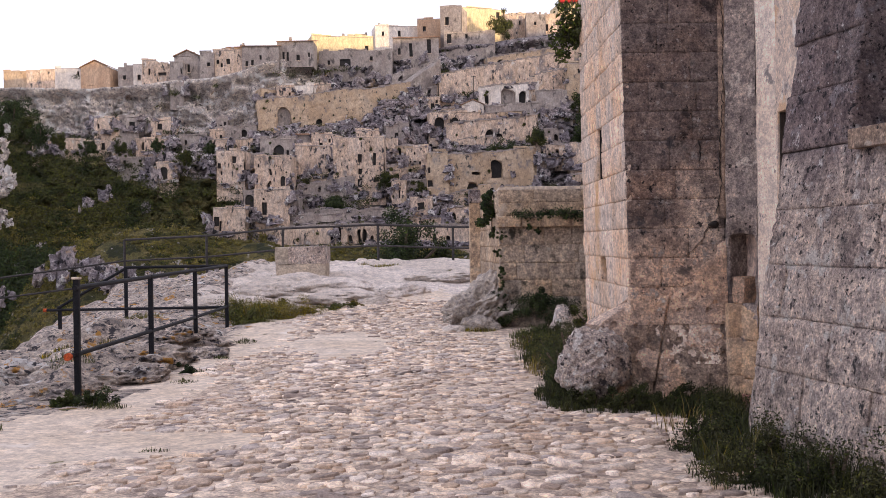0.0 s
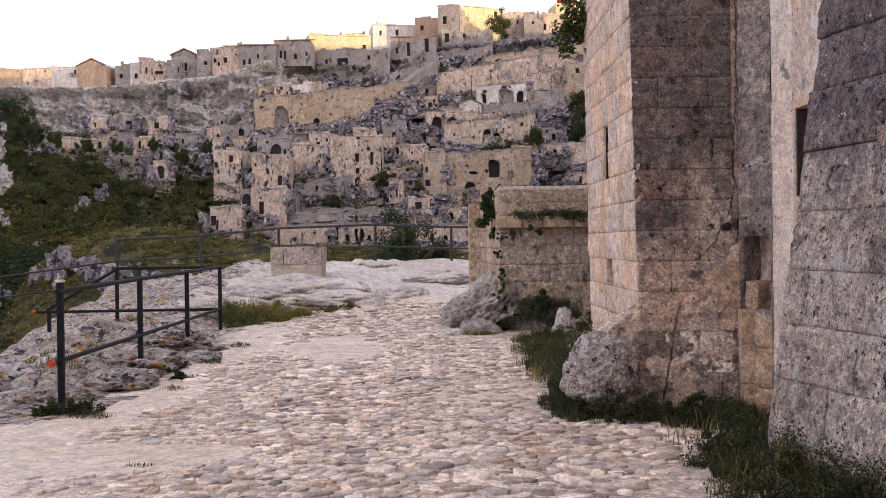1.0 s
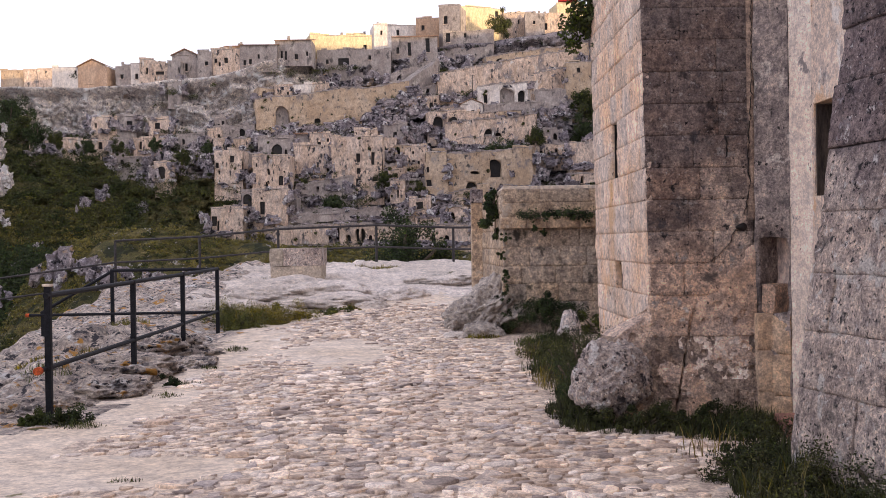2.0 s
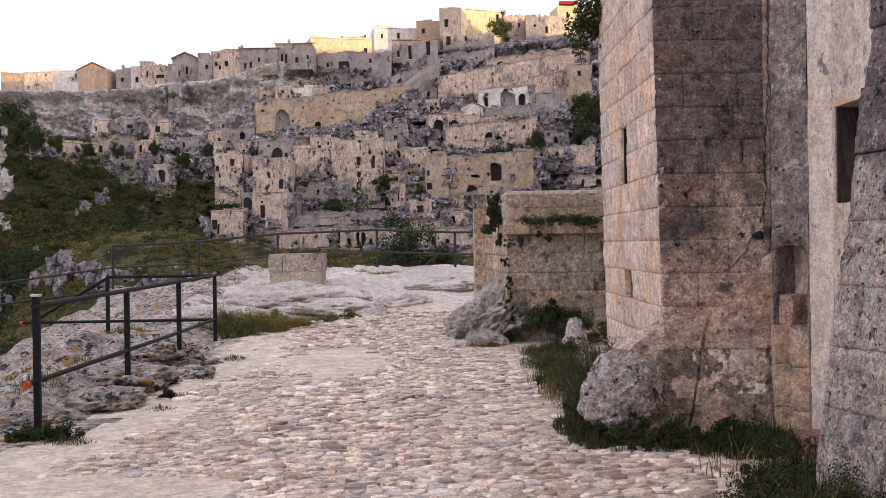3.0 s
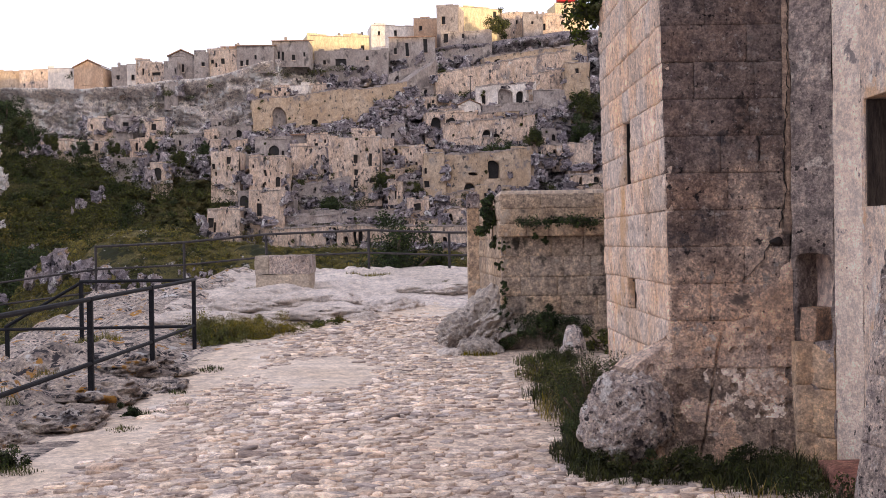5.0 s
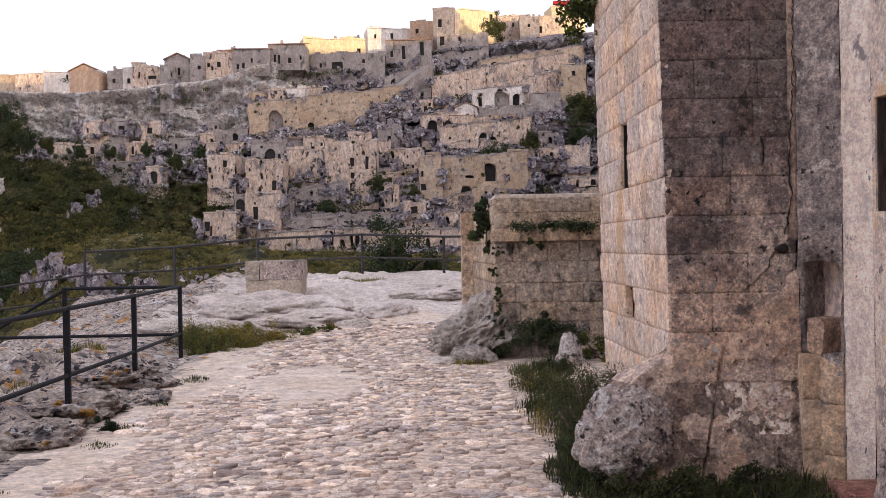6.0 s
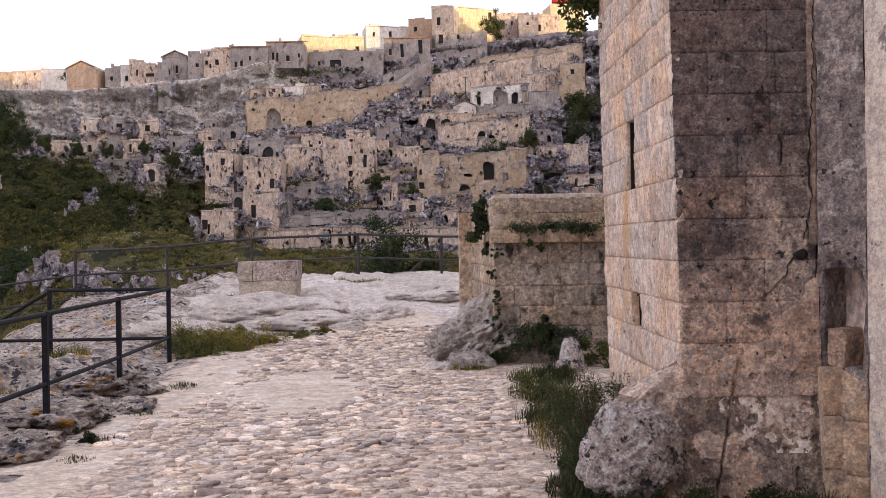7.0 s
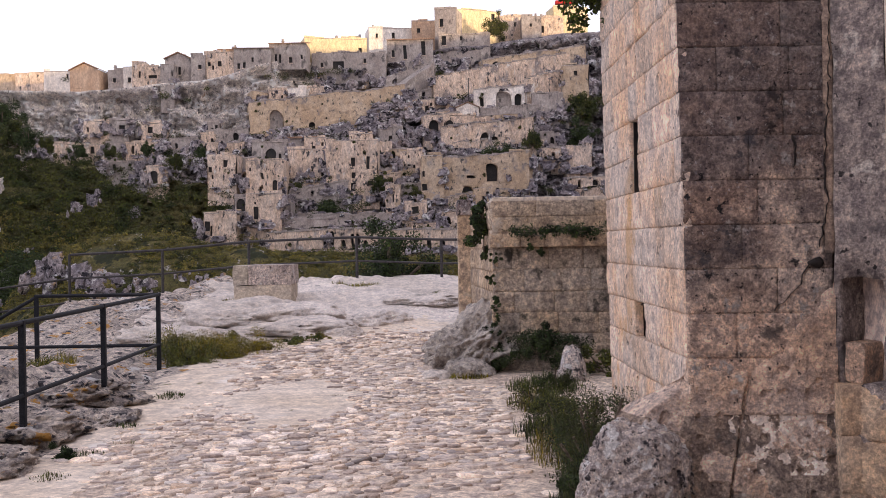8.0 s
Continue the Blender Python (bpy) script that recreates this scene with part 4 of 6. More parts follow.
for p, q in (((-2.975, 9.52, 0.545), (-3.015, 14.255, 0.55)), ((-3.015, 14.255, 0.55), (-3.122, 16.76, 0.54)), ((-3.12, 16.79, 0.53), (-5.95, 17.1, 0.5))):
    tube_part("lower_rail", p, q, 0.021, M_IRON, rail)
tube_part("rail_end", (-2.974, 9.47, 0.545), (-2.975, 9.52, 0.545), 0.032, M_RUST, rail, 10)
tube_part("rail_end", (-5.95, 17.1, 0.5), (-6.0, 17.1, 0.5), 0.028, M_RUST, rail, 10)
cap = bmesh.new()
add_box(cap, -2.99, 9.63, 1.185, -2.92, 9.70, 1.205, 0.006)
part("post_cap", cap, M_EARTH, rail, "pale mortar cap on the post")

fence = tagged(empty("terrace_fence", -1.45, 26.4, 1.05), "thin iron pipe fence along the terrace brink", "fence")
fence.matrix_world = Matrix()
POSTS = ((-7.5, 26.4, 1.62), (-5.54, 26.4, 1.69), (-3.72, 26.4, 1.84), (-1.45, 26.4, 1.9), (0.33, 26.4, 1.82), (2.2, 26.3, 1.8))
for i, (x, y, z) in enumerate(POSTS):
    tube_part("post", (x, y, float(ground_z(x, y)) - 0.15), (x, y, z), 0.03, M_IRON_FAR, fence)
    if i:
        a, b = POSTS[i - 1], POSTS[i]
        tube_part("top_rail", a, b, 0.026, M_IRON_FAR, fence)
        tube_part("lower_rail", (a[0], a[1], a[2] - 0.5), (b[0], b[1], b[2] - 0.5), 0.022, M_IRON_FAR, fence)
tube_part("lower_rail", (-7.5, 26.4, 1.12), (-10.5, 25.0, 0.72), 0.022, M_IRON_FAR, fence)
tube_part("lower_rail", (-7.5, 26.4, 0.62), (-10.5, 25.0, 0.27), 0.022, M_IRON_FAR, fence)

plinth = tagged(empty("stone_plinth", -2.72, 22.45, 0.7), "square block of pale cut stone on the terrace", "plinth")
plinth.matrix_world = Matrix()
for seed, (x0, x1, z0, z1, material) in enumerate(((-3.195, -2.24, 0.55, 1.066, M_PLINTH), (-3.215, -2.965, 1.072, 1.405, M_PLINTH), (-2.958, -2.225, 1.072, 1.41, M_PIER))):
    bm = bmesh.new()
    add_box(bm, x0, 22.0 + 0.01 * (seed == 0), z0, x1, 22.9, z1)
    bmesh.ops.subdivide_edges(bm, edges=bm.edges[:], cuts=7, use_grid_fill=True)
    for v in bm.verts:
        v.co += noise.noise_vector(v.co * 5 + Vector((seed, 0, 0))) * 0.012 + noise.noise_vector(v.co * 17) * 0.006
    part("block", bm, material, plinth, smooth=False)

garden = tagged(empty("wall_garden", 0.94, 16.1, 0.2), "stepped brown stone garden wall with a ledge and ivy", "wall", kind="structure")
garden.matrix_world = Matrix()
prism("core", [(0.99, 16.14), (4.0, 16.14), (4.0, 19.1), (0.79, 19.1)], 0.0, 2.17, M_MORTAR, garden)
masonry(garden, (0.94, 16.1, 0), (1, 0, 0), (0, -1, 0), 2.4, 0.15, 1.66, 0.25, lambda a, z, r: M_MIDWALL_LOW, 41, (0.22, 0.5), depth=0.04, rough=0.016, wear=0.008)
masonry(garden, (0.9, 15.98, 0), (1, 0, 0), (0, -1, 0), 2.4, 1.66, 1.82, 0.16, lambda a, z, r: M_MIDWALL, 42, (0.25, 0.5), depth=0.16, rough=0.012, wear=0.006)
masonry(garden, (0.94, 16.1, 0), (1, 0, 0), (0, -1, 0), 2.4, 1.82, 2.2, 0.19, lambda a, z, r: M_MIDWALL, 43, (0.4, 0.7), depth=0.04, rough=0.006, wear=0.004)
masonry(garden, (0.75, 19.1, 0), (0.19, -3, 0), (-1, -0.06, 0), 3.0, 0.4, 2.2, 0.25, lambda a, z, r: M_MIDWALL, 44, (0.3, 0.55), depth=0.04, rough=0.015)
bm = bmesh.new()
add_box(bm, 0.95, 16.15, 2.18, 4.0, 19.1, 2.245, 0.01)
part("coping", bm, M_EARTH, garden, "pale flat coping slab")
pillar = tagged(empty("pillar", 0.68, 19.1, 0.9), "short square stone gate pillar with a pale cap", "pillar")
pillar.matrix_world = Matrix()
bm = bmesh.new()
add_box(bm, 0.58, 18.98, 0.5, 0.76, 19.5, 2.12, 0.012)
part("shaft", bm, M_MIDWALL, pillar)
bm = bmesh.new()
add_box(bm, 0.57, 18.96, 2.12, 0.77, 19.52, 2.34, 0.02)
part("cap", bm, M_PIER, pillar)

# ---- plants ----


def leaf_cloud(centres, radii, count, size, rng, flat=1.0):
    """Small leaf quads around several centres."""
    V, k = [], 0
    for c, r in zip(centres, radii):
        d = rng.normal(size=(count, 3))
        d /= np.linalg.norm(d, axis=1)[:, None]
        p = np.asarray(c) + d * np.asarray(r) * (rng.random(count) ** 0.45)[:, None]
        a, b = rng.normal(size=(count, 3)), rng.normal(size=(count, 3))
        a /= np.linalg.norm(a, axis=1)[:, None]
        b -= a * (a * b).sum(1)[:, None]
        b /= np.linalg.norm(b, axis=1)[:, None]
        s = (size * rng.uniform(0.6, 1.3, count))[:, None]
        V.append(np.stack([p - a * s, p + b * s * 0.5, p + a * s, p - b * s * 0.5], 1).reshape(-1, 3))
    V = np.concatenate(V)
    return V, np.arange(len(V)).reshape(-1, 4)


def shrub(name, x, y, z, r, material, seed, leaf=0.05, clumps=14, count=90, label="", squash=0.8, down=False):
    rng = np.random.default_rng(seed)
    cs = rng.normal(size=(clumps, 3)) * np.array([r, r * 0.8, r * squash]) * 0.45
    cs[:, 2] += r * squash * (0.6 if not down else -0.6)
    rad = rng.uniform(0.18, 0.42, (clumps, 1)) * r * np.ones((1, 3))
    V, F = leaf_cloud(cs, rad, count, leaf, rng)
    thing = empty(name, x, y, z)
    tagged(thing, label or "bushy dark green shrub with small leaves", "shrub")
    mesh_ob("foliage", V, F, material, thing)
    for c in cs[::3]:
        bm = bmesh.new()
        add_tube(bm, (0, 0, 0), c, 0.012 * r / 0.3, 5)
        part("stem", bm, M_BARK, thing)
    return thing


def grass(name, spots, material, seed, label, width=0.0042):
    """Blades of grass over elliptical spots (x, y, rx, ry, count, length)."""
    rng = np.random.default_rng(seed)
    V, F, n = [], [], 0
    for x, y, rx, ry, count, length in spots:
        a, r = rng.uniform(0, 2 * np.pi, count), np.sqrt(rng.random(count))
        px, py = x + rx * r * np.cos(a), y + ry * r * np.sin(a)
        pz = ground_z(px, py) - 0.02
        L = length * rng.uniform(0.4, 1.15, count) * (1.15 - 0.6 * r)
        t = rng.uniform(0, 2 * np.pi, count)
        lean = rng.uniform(0.1, 0.75, count) * L
        dx, dy = np.cos(t), np.sin(t)
        w = width * rng.uniform(0.6, 1.6, count)
        root = np.stack([px, py, pz], -1)
        side = np.stack([-dy, dx, 0 * dx], -1) * w[:, None]
        midp = root + np.stack([dx * lean * 0.35, dy * lean * 0.35, L * 0.6], -1)
        tip = root + np.stack([dx * lean, dy * lean, L * (1 - 0.35 * lean / L)], -1)
        V.append(np.stack([root - side, root + side, midp + side * 0.8, midp - side * 0.8, tip], 1).reshape(-1, 3))
        k = n + 5 * np.arange(count)
        F += [(i, i + 1, i + 2, i + 3) for i in k.tolist()] + [(i + 3, i + 2, i + 4) for i in k.tolist()]
        n += 5 * count
    return tagged(mesh_ob(name, np.concatenate(V), F, material), label, "grass", kind="stuff")


grass("grass", [(1.5, 8.86, 0.45, 0.16, 900, 0.12), (1.95, 8.88, 0.4, 0.16, 1000, 0.15), (2.3, 8.75, 0.25, 0.25, 1500, 0.24), (2.1, 8.95, 0.4, 0.14, 900, 0.2), (1.12, 9.05, 0.16, 0.25, 700, 0.14), (2.1, 8.65, 0.4, 0.25, 1500, 0.2), (1.05, 9.6, 0.14, 0.4, 600, 0.18)], M_GRASS_DARK, 1, "dark grass at the foot of the buttress", 0.0028)
grass("grass", [(2.05, 6.9, 0.4, 0.5, 3600, 0.26), (2.2, 6.0, 0.4, 0.6, 3600, 0.25), (2.2, 7.6, 0.3, 0.4, 1500, 0.28), (2.35, 5.0, 0.45, 0.8, 2500, 0.22), (1.75, 6.4, 0.25, 0.5, 700, 0.14)], M_GRASS_DARK, 2, "dense dark grass along the chapel wall", 0.0028)
grass("grass", [(1.35, 10.2, 0.24, 0.5, 600, 0.24), (1.4, 11.2, 0.22, 0.4, 500, 0.28), (1.25, 12.4, 0.24, 0.5, 600, 0.2), (1.35, 13.6, 0.25, 0.4, 600, 0.24), (1.4, 14.8, 0.4, 0.4, 800, 0.22)], M_GRASS, 3, "green weeds between the lane and the chapel", 0.003)
grass("grass", [(-2.85, 9.5, 0.3, 0.16, 420, 0.1), (-2.6, 9.3, 0.2, 0.12, 250, 0.08), (-2.4, 11.7, 0.18, 0.2, 200, 0.08), (-3.3, 8.2, 0.3, 0.25, 500, 0.12), (-1.7, 7.4, 0.12, 0.05, 90, 0.06), (-2.45, 14.6, 0.15, 0.2, 200, 0.1), (-0.76, 14.55, 0.13, 0.08, 260, 0.035), (-1.0, 8.1, 0.1, 0.04, 60, 0.03), (-1.9, 10.6, 0.1, 0.06, 80, 0.04), (-2.2, 12.2, 0.16, 0.1, 140, 0.05), (-2.35, 10.9, 0.14, 0.14, 160, 0.08), (-2.45, 13.0, 0.14, 0.12, 140, 0.08), (-1.3, 7.2, 0.14, 0.04, 90, 0.03), (-0.2, 9.4, 0.06, 0.04, 40, 0.03), (0.5, 10.8, 0.06, 0.05, 40, 0.03), (-1.5, 9.0, 0.12, 0.04, 60, 0.03), (-3.6, 11.4, 0.25, 0.3, 300, 0.14)], M_GRASS, 4, "small green tufts on the bare rock", 0.003)
grass("grass", [(-2.9, 17.4, 0.3, 0.4, 500, 0.3), (-2.4, 18.0, 0.6, 0.4, 500, 0.1), (-2.0, 18.7, 0.5, 0.4, 700, 0.06), (-4.2, 16.0, 0.3, 0.5, 700, 0.25), (-4.3, 12.5, 0.3, 0.3, 400, 0.15), (0.6, 15.6, 0.25, 0.15, 300, 0.12), (-1.3, 24.5, 0.5, 0.2, 400, 0.12)], M_MOSS, 5, "yellow-green grass around the railing's end", 0.004)
grass("grass", [(-2.8, 17.7, 0.6, 0.5, 450, 0.22), (-4.1, 15.5, 0.25, 0.3, 500, 0.3), (-2.0, 12.8, 0.3, 0.12, 260, 0.03), (-3.3, 22.2, 0.25, 0.3, 300, 0.2), (1.15, 11.4, 0.2, 0.6, 300, 0.26), (1.2, 13.9, 0.25, 0.5, 300, 0.26), (1.8, 7.9, 0.25, 0.3, 60, 0.3), (1.95, 6.6, 0.3, 0.5, 90, 0.36), (-3.9, 13.2, 0.3, 0.3, 260, 0.16)], M_GRASS_DRY, 6, "yellowed dry grass tufts", 0.0028)
shrub("wall_shrub", 1.55, 15.9, 0.42, 0.29, M_LEAF, 3, 0.013, 26, 300, "dark green bush growing against the garden wall")
shrub("wall_shrub", 0.97, 15.95, 0.3, 0.17, M_LEAF, 4, 0.013, 14, 160, "dark green weeds at the corner of the garden wall")
shrub("wall_shrub", 2.15, 15.6, 0.25, 0.22, M_GRASS, 14, 0.024, 10, 90, "green bush beside the upright stone")
for i, (x, y, r) in enumerate(((1.75, 7.2, 0.2), (1.95, 6.7, 0.26), (1.8, 6.2, 0.2), (2.1, 5.8, 0.26), (2.1, 7.7, 0.24), (1.3, 8.95, 0.13), (1.75, 8.85, 0.15), (2.2, 8.75, 0.18), (1.5, 8.9, 0.14), (1.62, 8.95, 0.16), (1.95, 8.9, 0.15), (2.05, 8.8, 0.17), (1.15, 9.1, 0.12), (1.42, 8.85, 0.1), (1.85, 8.75, 0.12), (2.3, 7.2, 0.25), (1.9, 7.5, 0.18), (2.3, 6.4, 0.3), (2.25, 5.4, 0.28), (2.0, 5.9, 0.2), (1.42, 10.4, 0.3), (1.42, 11.3, 0.36), (1.38, 12.2, 0.28), (1.35, 12.9, 0.24), (1.2, 9.9, 0.18), (1.3, 13.9, 0.24), (1.5, 14.7, 0.22), (-2.75, 9.45, 0.13), (-3.0, 9.4, 0.12), (-3.5, 8.3, 0.16), (-2.5, 11.6, 0.1))):
    shrub("weed_clump", x, y, float(ground_z(x, y)) - 0.02, r, M_GRASS_DARK if i < 20 else (M_LEAF, M_GRASS, M_GRASS_DARK)[i % 3], 100 + i, 0.009, 20, 190, "low leafy green weeds beside the lane", 0.7)
for i, (x, y, r) in enumerate(((-2.95, 17.3, 0.4), (-2.6, 17.6, 0.42), (-2.2, 18.1, 0.3), (-1.75, 18.6, 0.22), (-3.15, 17.9, 0.4), (-2.7, 18.3, 0.32), (-2.85, 17.05, 0.26), (-2.4, 17.5, 0.24), (-1.4, 18.9, 0.15), (-4.2, 16.0, 0.26), (-3.35, 22.15, 0.18))):
    shrub("tussock", x, y, float(ground_z(x, y)) - 0.06, r, M_MOSS if i % 3 else M_GRASS, 140 + i, 0.012, 26, 220, "low yellow-green tussock on the rock", 0.45)
for i, (x, y, r, q) in enumerate(((1.28, 10.15, 0.27, 1.15), (1.36, 10.7, 0.3, 1.2), (1.2, 9.75, 0.2, 1.0), (1.42, 11.5, 0.3, 1.0))):
    shrub("feathery_bush", x, y, float(ground_z(x, y)) - 0.03, r, M_GRASS_DARK if i % 2 else M_LEAF, 170 + i, 0.007, 34, 240, "feathery dark green bush beside the boulder", q)
grass("grass", [(1.25, 10.1, 0.2, 0.3, 500, 0.42), (1.35, 10.9, 0.2, 0.4, 500, 0.44), (1.1, 9.5, 0.12, 0.25, 300, 0.28), (1.15, 12.2, 0.25, 0.4, 260, 0.3)], M_GRASS_DARK, 7, "tall dark grass blades beside the boulder", 0.0026)
for i, (x, z, r) in enumerate(((0.95, 1.5, 0.07), (0.92, 1.25, 0.06), (0.97, 0.95, 0.08), (0.93, 0.7, 0.1), (1.0, 0.48, 0.13), (1.35, 1.6, 0.07), (1.5, 1.58, 0.05))):
    shrub("wall_ivy", x, 16.0, z, r, M_LEAF, 180 + i, 0.014, 8, 50, "dark ivy tuft clinging to the garden wall", 1.2)
shrub("ivy", 0.86, 16.7, 2.25, 0.2, M_LEAF, 5, 0.028, 18, 110, "dark ivy hanging over the wall's corner", 2.3, True)
shrub("ledge_weeds", 1.6, 16.0, 1.8, 0.16, M_LEAF, 6, 0.018, 10, 60, "dark weeds on the wall's ledge", 0.3)
shrub("ledge_weeds", 2.05, 16.0, 1.8, 0.2, M_LEAF, 7, 0.018, 10, 60, "dark weeds on the wall's ledge", 0.3)
shrub("ledge_weeds", 1.3, 15.98, 1.8, 0.22, M_LEAF, 17, 0.016, 12, 60, "dark weeds on the wall's ledge", 0.2)
shrub("ledge_weeds", 1.85, 15.98, 1.8, 0.26, M_LEAF, 18, 0.016, 14, 70, "dark weeds on the wall's ledge", 0.25)
shrub("brink_bush", -0.9, 28.0, 0.55, 0.95, M_LEAF, 8, 0.035, 44, 320, "dark green bush at the terrace brink", 1.0)
shrub("brink_bush", 0.1, 28.6, 0.3, 0.7, M_GRASS, 9, 0.04, 20, 160, "green bush behind the terrace fence", 0.8)
shrub("roof_shrub", 1.6, 11.74, 3.95, 0.36, M_LEAF_GREEN, 10, 0.024, 26, 170, "leafy shrub hanging from the chapel roof", 1.1, True)


def scrub():
    """Low bushes and grass over the far slope."""
    rng = np.random.default_rng(5)
    for name, material, n, region, leaf in (("scrub", M_SCRUB, 1700, 0, 0.19), ("scrub", M_SCRUB, 900, 1, 0.16), ("dry_grass", M_SCRUB_DRY, 1300, 2, 0.18), ("scrub", M_SCRUB, 420, 3, 0.17)):
        x, z = rng.uniform(-95, 25, n * 4), rng.uniform(-14, 40, n * 4)
        if region == 0:
            keep = sstep(-30, -52, x) * sstep(19 + 5 * sstep(-52, -74, x), 8 + 10 * sstep(-52, -74, x), z + 6 * (fbm(x * 0.08, z * 0.1, 3, 70) - 0.5)) + 0.25 * sstep(4, -3, z - 0.03 * x)
            keep = keep * (0.35 + 0.65 * sstep(-46, -62, x))
        elif region == 1:
            keep = 0.9 * sstep(0.5, 0.6, fbm(x * 0.1, z * 0.25, 3, 71)) * sstep(46, 30, z) * (1 - 0.9 * sstep(-26, -36, x) * sstep(22, 25, z))
        elif region == 3:
            keep = sstep(-64, -71, x) * sstep(18, 20, z) * sstep(25, 22.5, z) + 0.8 * sstep(18, 18.6, z) * sstep(20.8, 20.2, z) * sstep(-44, -48, x)
        else:
            keep = sstep(-20, -30, x) * sstep(8, 2, z + 0.1 * (x + 45) + 5 * (fbm(x * 0.1, z * 0.2, 3, 72) - 0.5)) * sstep(-14, -4, z)
        ok = np.flatnonzero(rng.random(n * 4) < keep)[:n]
        x, z = x[ok], z[ok]
        y = hill_y(x, z) - 1.6 - 1.2 * rng.random(len(x))
        r = rng.uniform(0.5, 1.6, len(x))
        V, F = leaf_cloud(np.stack([x, y, z], -1), np.stack([r * 1.3, r, r * 0.7], -1), 80, leaf, rng)
        tagged(mesh_ob(name, V, F, material), "low dark scrub on the far slope" if name == "scrub" else "yellow-green grass on the far slope", "scrub", kind="stuff")


scrub()

# ---- the far town ----
M_HOUSE = {
    "cream": mat("cream_tuff_house", (0.55, 0.425, 0.325), (0.62, 0.51, 0.42), 0.5, 2.2, spots=(((0.24, 0.2, 0.19), 0.45, 0.56, 0.1), ((0.66, 0.61, 0.56), 0.9, 0.6, 0.1), ((0.46, 0.34, 0.24), 0.35, 0.6, 0.1), ((0.07, 0.065, 0.068), 1.3, 0.58, 0.05)), bump=0.9, dist=0.15, stretch=(1, 1, 0.5), grit=0.75),
    "ochre": mat("ochre_tuff_wall", (0.42, 0.31, 0.21), (0.49, 0.39, 0.29), 0.35, 2.0, spots=(((0.22, 0.185, 0.17), 0.4, 0.56, 0.1), ((0.08, 0.075, 0.07), 1.6, 0.59, 0.06), ((0.3, 0.265, 0.24), 0.3, 0.57, 0.12), ((0.07, 0.07, 0.05), 0.9, 0.64, 0.04)), bump=0.7, dist=0.1, stretch=(1, 1, 0.7), grit=0.5),
    "grey": mat("grey_tuff_house", (0.28, 0.24, 0.22), (0.37, 0.33, 0.305), 0.5, 2.2, spots=(((0.12, 0.105, 0.1), 0.7, 0.56, 0.1), ((0.48, 0.42, 0.365), 0.6, 0.6, 0.1)), bump=0.7, dist=0.1, stretch=(1, 1, 0.6), grit=0.5),
    "white": mat("whitewashed_wall", (0.7, 0.65, 0.6), (0.62, 0.56, 0.5), 0.4, 2.2, spots=(((0.42, 0.36, 0.31), 0.6, 0.62, 0.1),), bump=0.4, dist=0.05, stretch=(1, 1, 0.5), grit=0.5),
    "orange": mat("orange_plaster_wall", (0.46, 0.31, 0.21), (0.52, 0.37, 0.26), 0.4, 2.2, spots=(((0.3, 0.22, 0.17), 0.7, 0.6, 0.1),), bump=0.4, dist=0.05, stretch=(1, 1, 0.5), grit=0.5),
    # yellow of the low sun is part of this wall colour
    "yellow": mat("sunlit_yellow_wall", (0.64, 0.53, 0.33), (0.6, 0.49, 0.31), 0.4, 2.2, spots=(((0.42, 0.36, 0.28), 0.7, 0.6, 0.1),), bump=0.3, dist=0.05, stretch=(1, 1, 0.4), grit=0.5),
}
M_TILE = mat("brown_roof_tile", (0.24, 0.15, 0.105), (0.34, 0.23, 0.16), 0.6, 4, bump=0.8, dist=0.08)
M_ROOF = mat("grey_flat_roof", (0.35, 0.31, 0.28), (0.45, 0.4, 0.36), 0.4, 3, bump=0.4, dist=0.05)
BASES, TOPS, FACES = [], [], []
LABELS = {"cream": "cream tuff house with small dark openings", "ochre": "ochre tuff wall with dark openings", "grey": "grey weathered tuff house with dark windows",
          "white": "whitewashed house with a few dark windows", "orange": "plain orange plastered house on the brow", "yellow": "house on the brow with low-sun yellow in its wall colour"}


def weather(thing, amount):
    """Settles and wears the outlines of an old building: all its parts drift together."""
    for ob in thing.children_recursive:
        o = thing.matrix_world.translation
        for v in ob.data.vertices:
            p = Vector((v.co.x * 0.95 + o.x, v.co.y * 0.6 + o.y, v.co.z + o.z))
            v.co += (noise.noise_vector(p * 0.3) * 0.34 + noise.noise_vector(p * 0.85) * 0.2) * amount


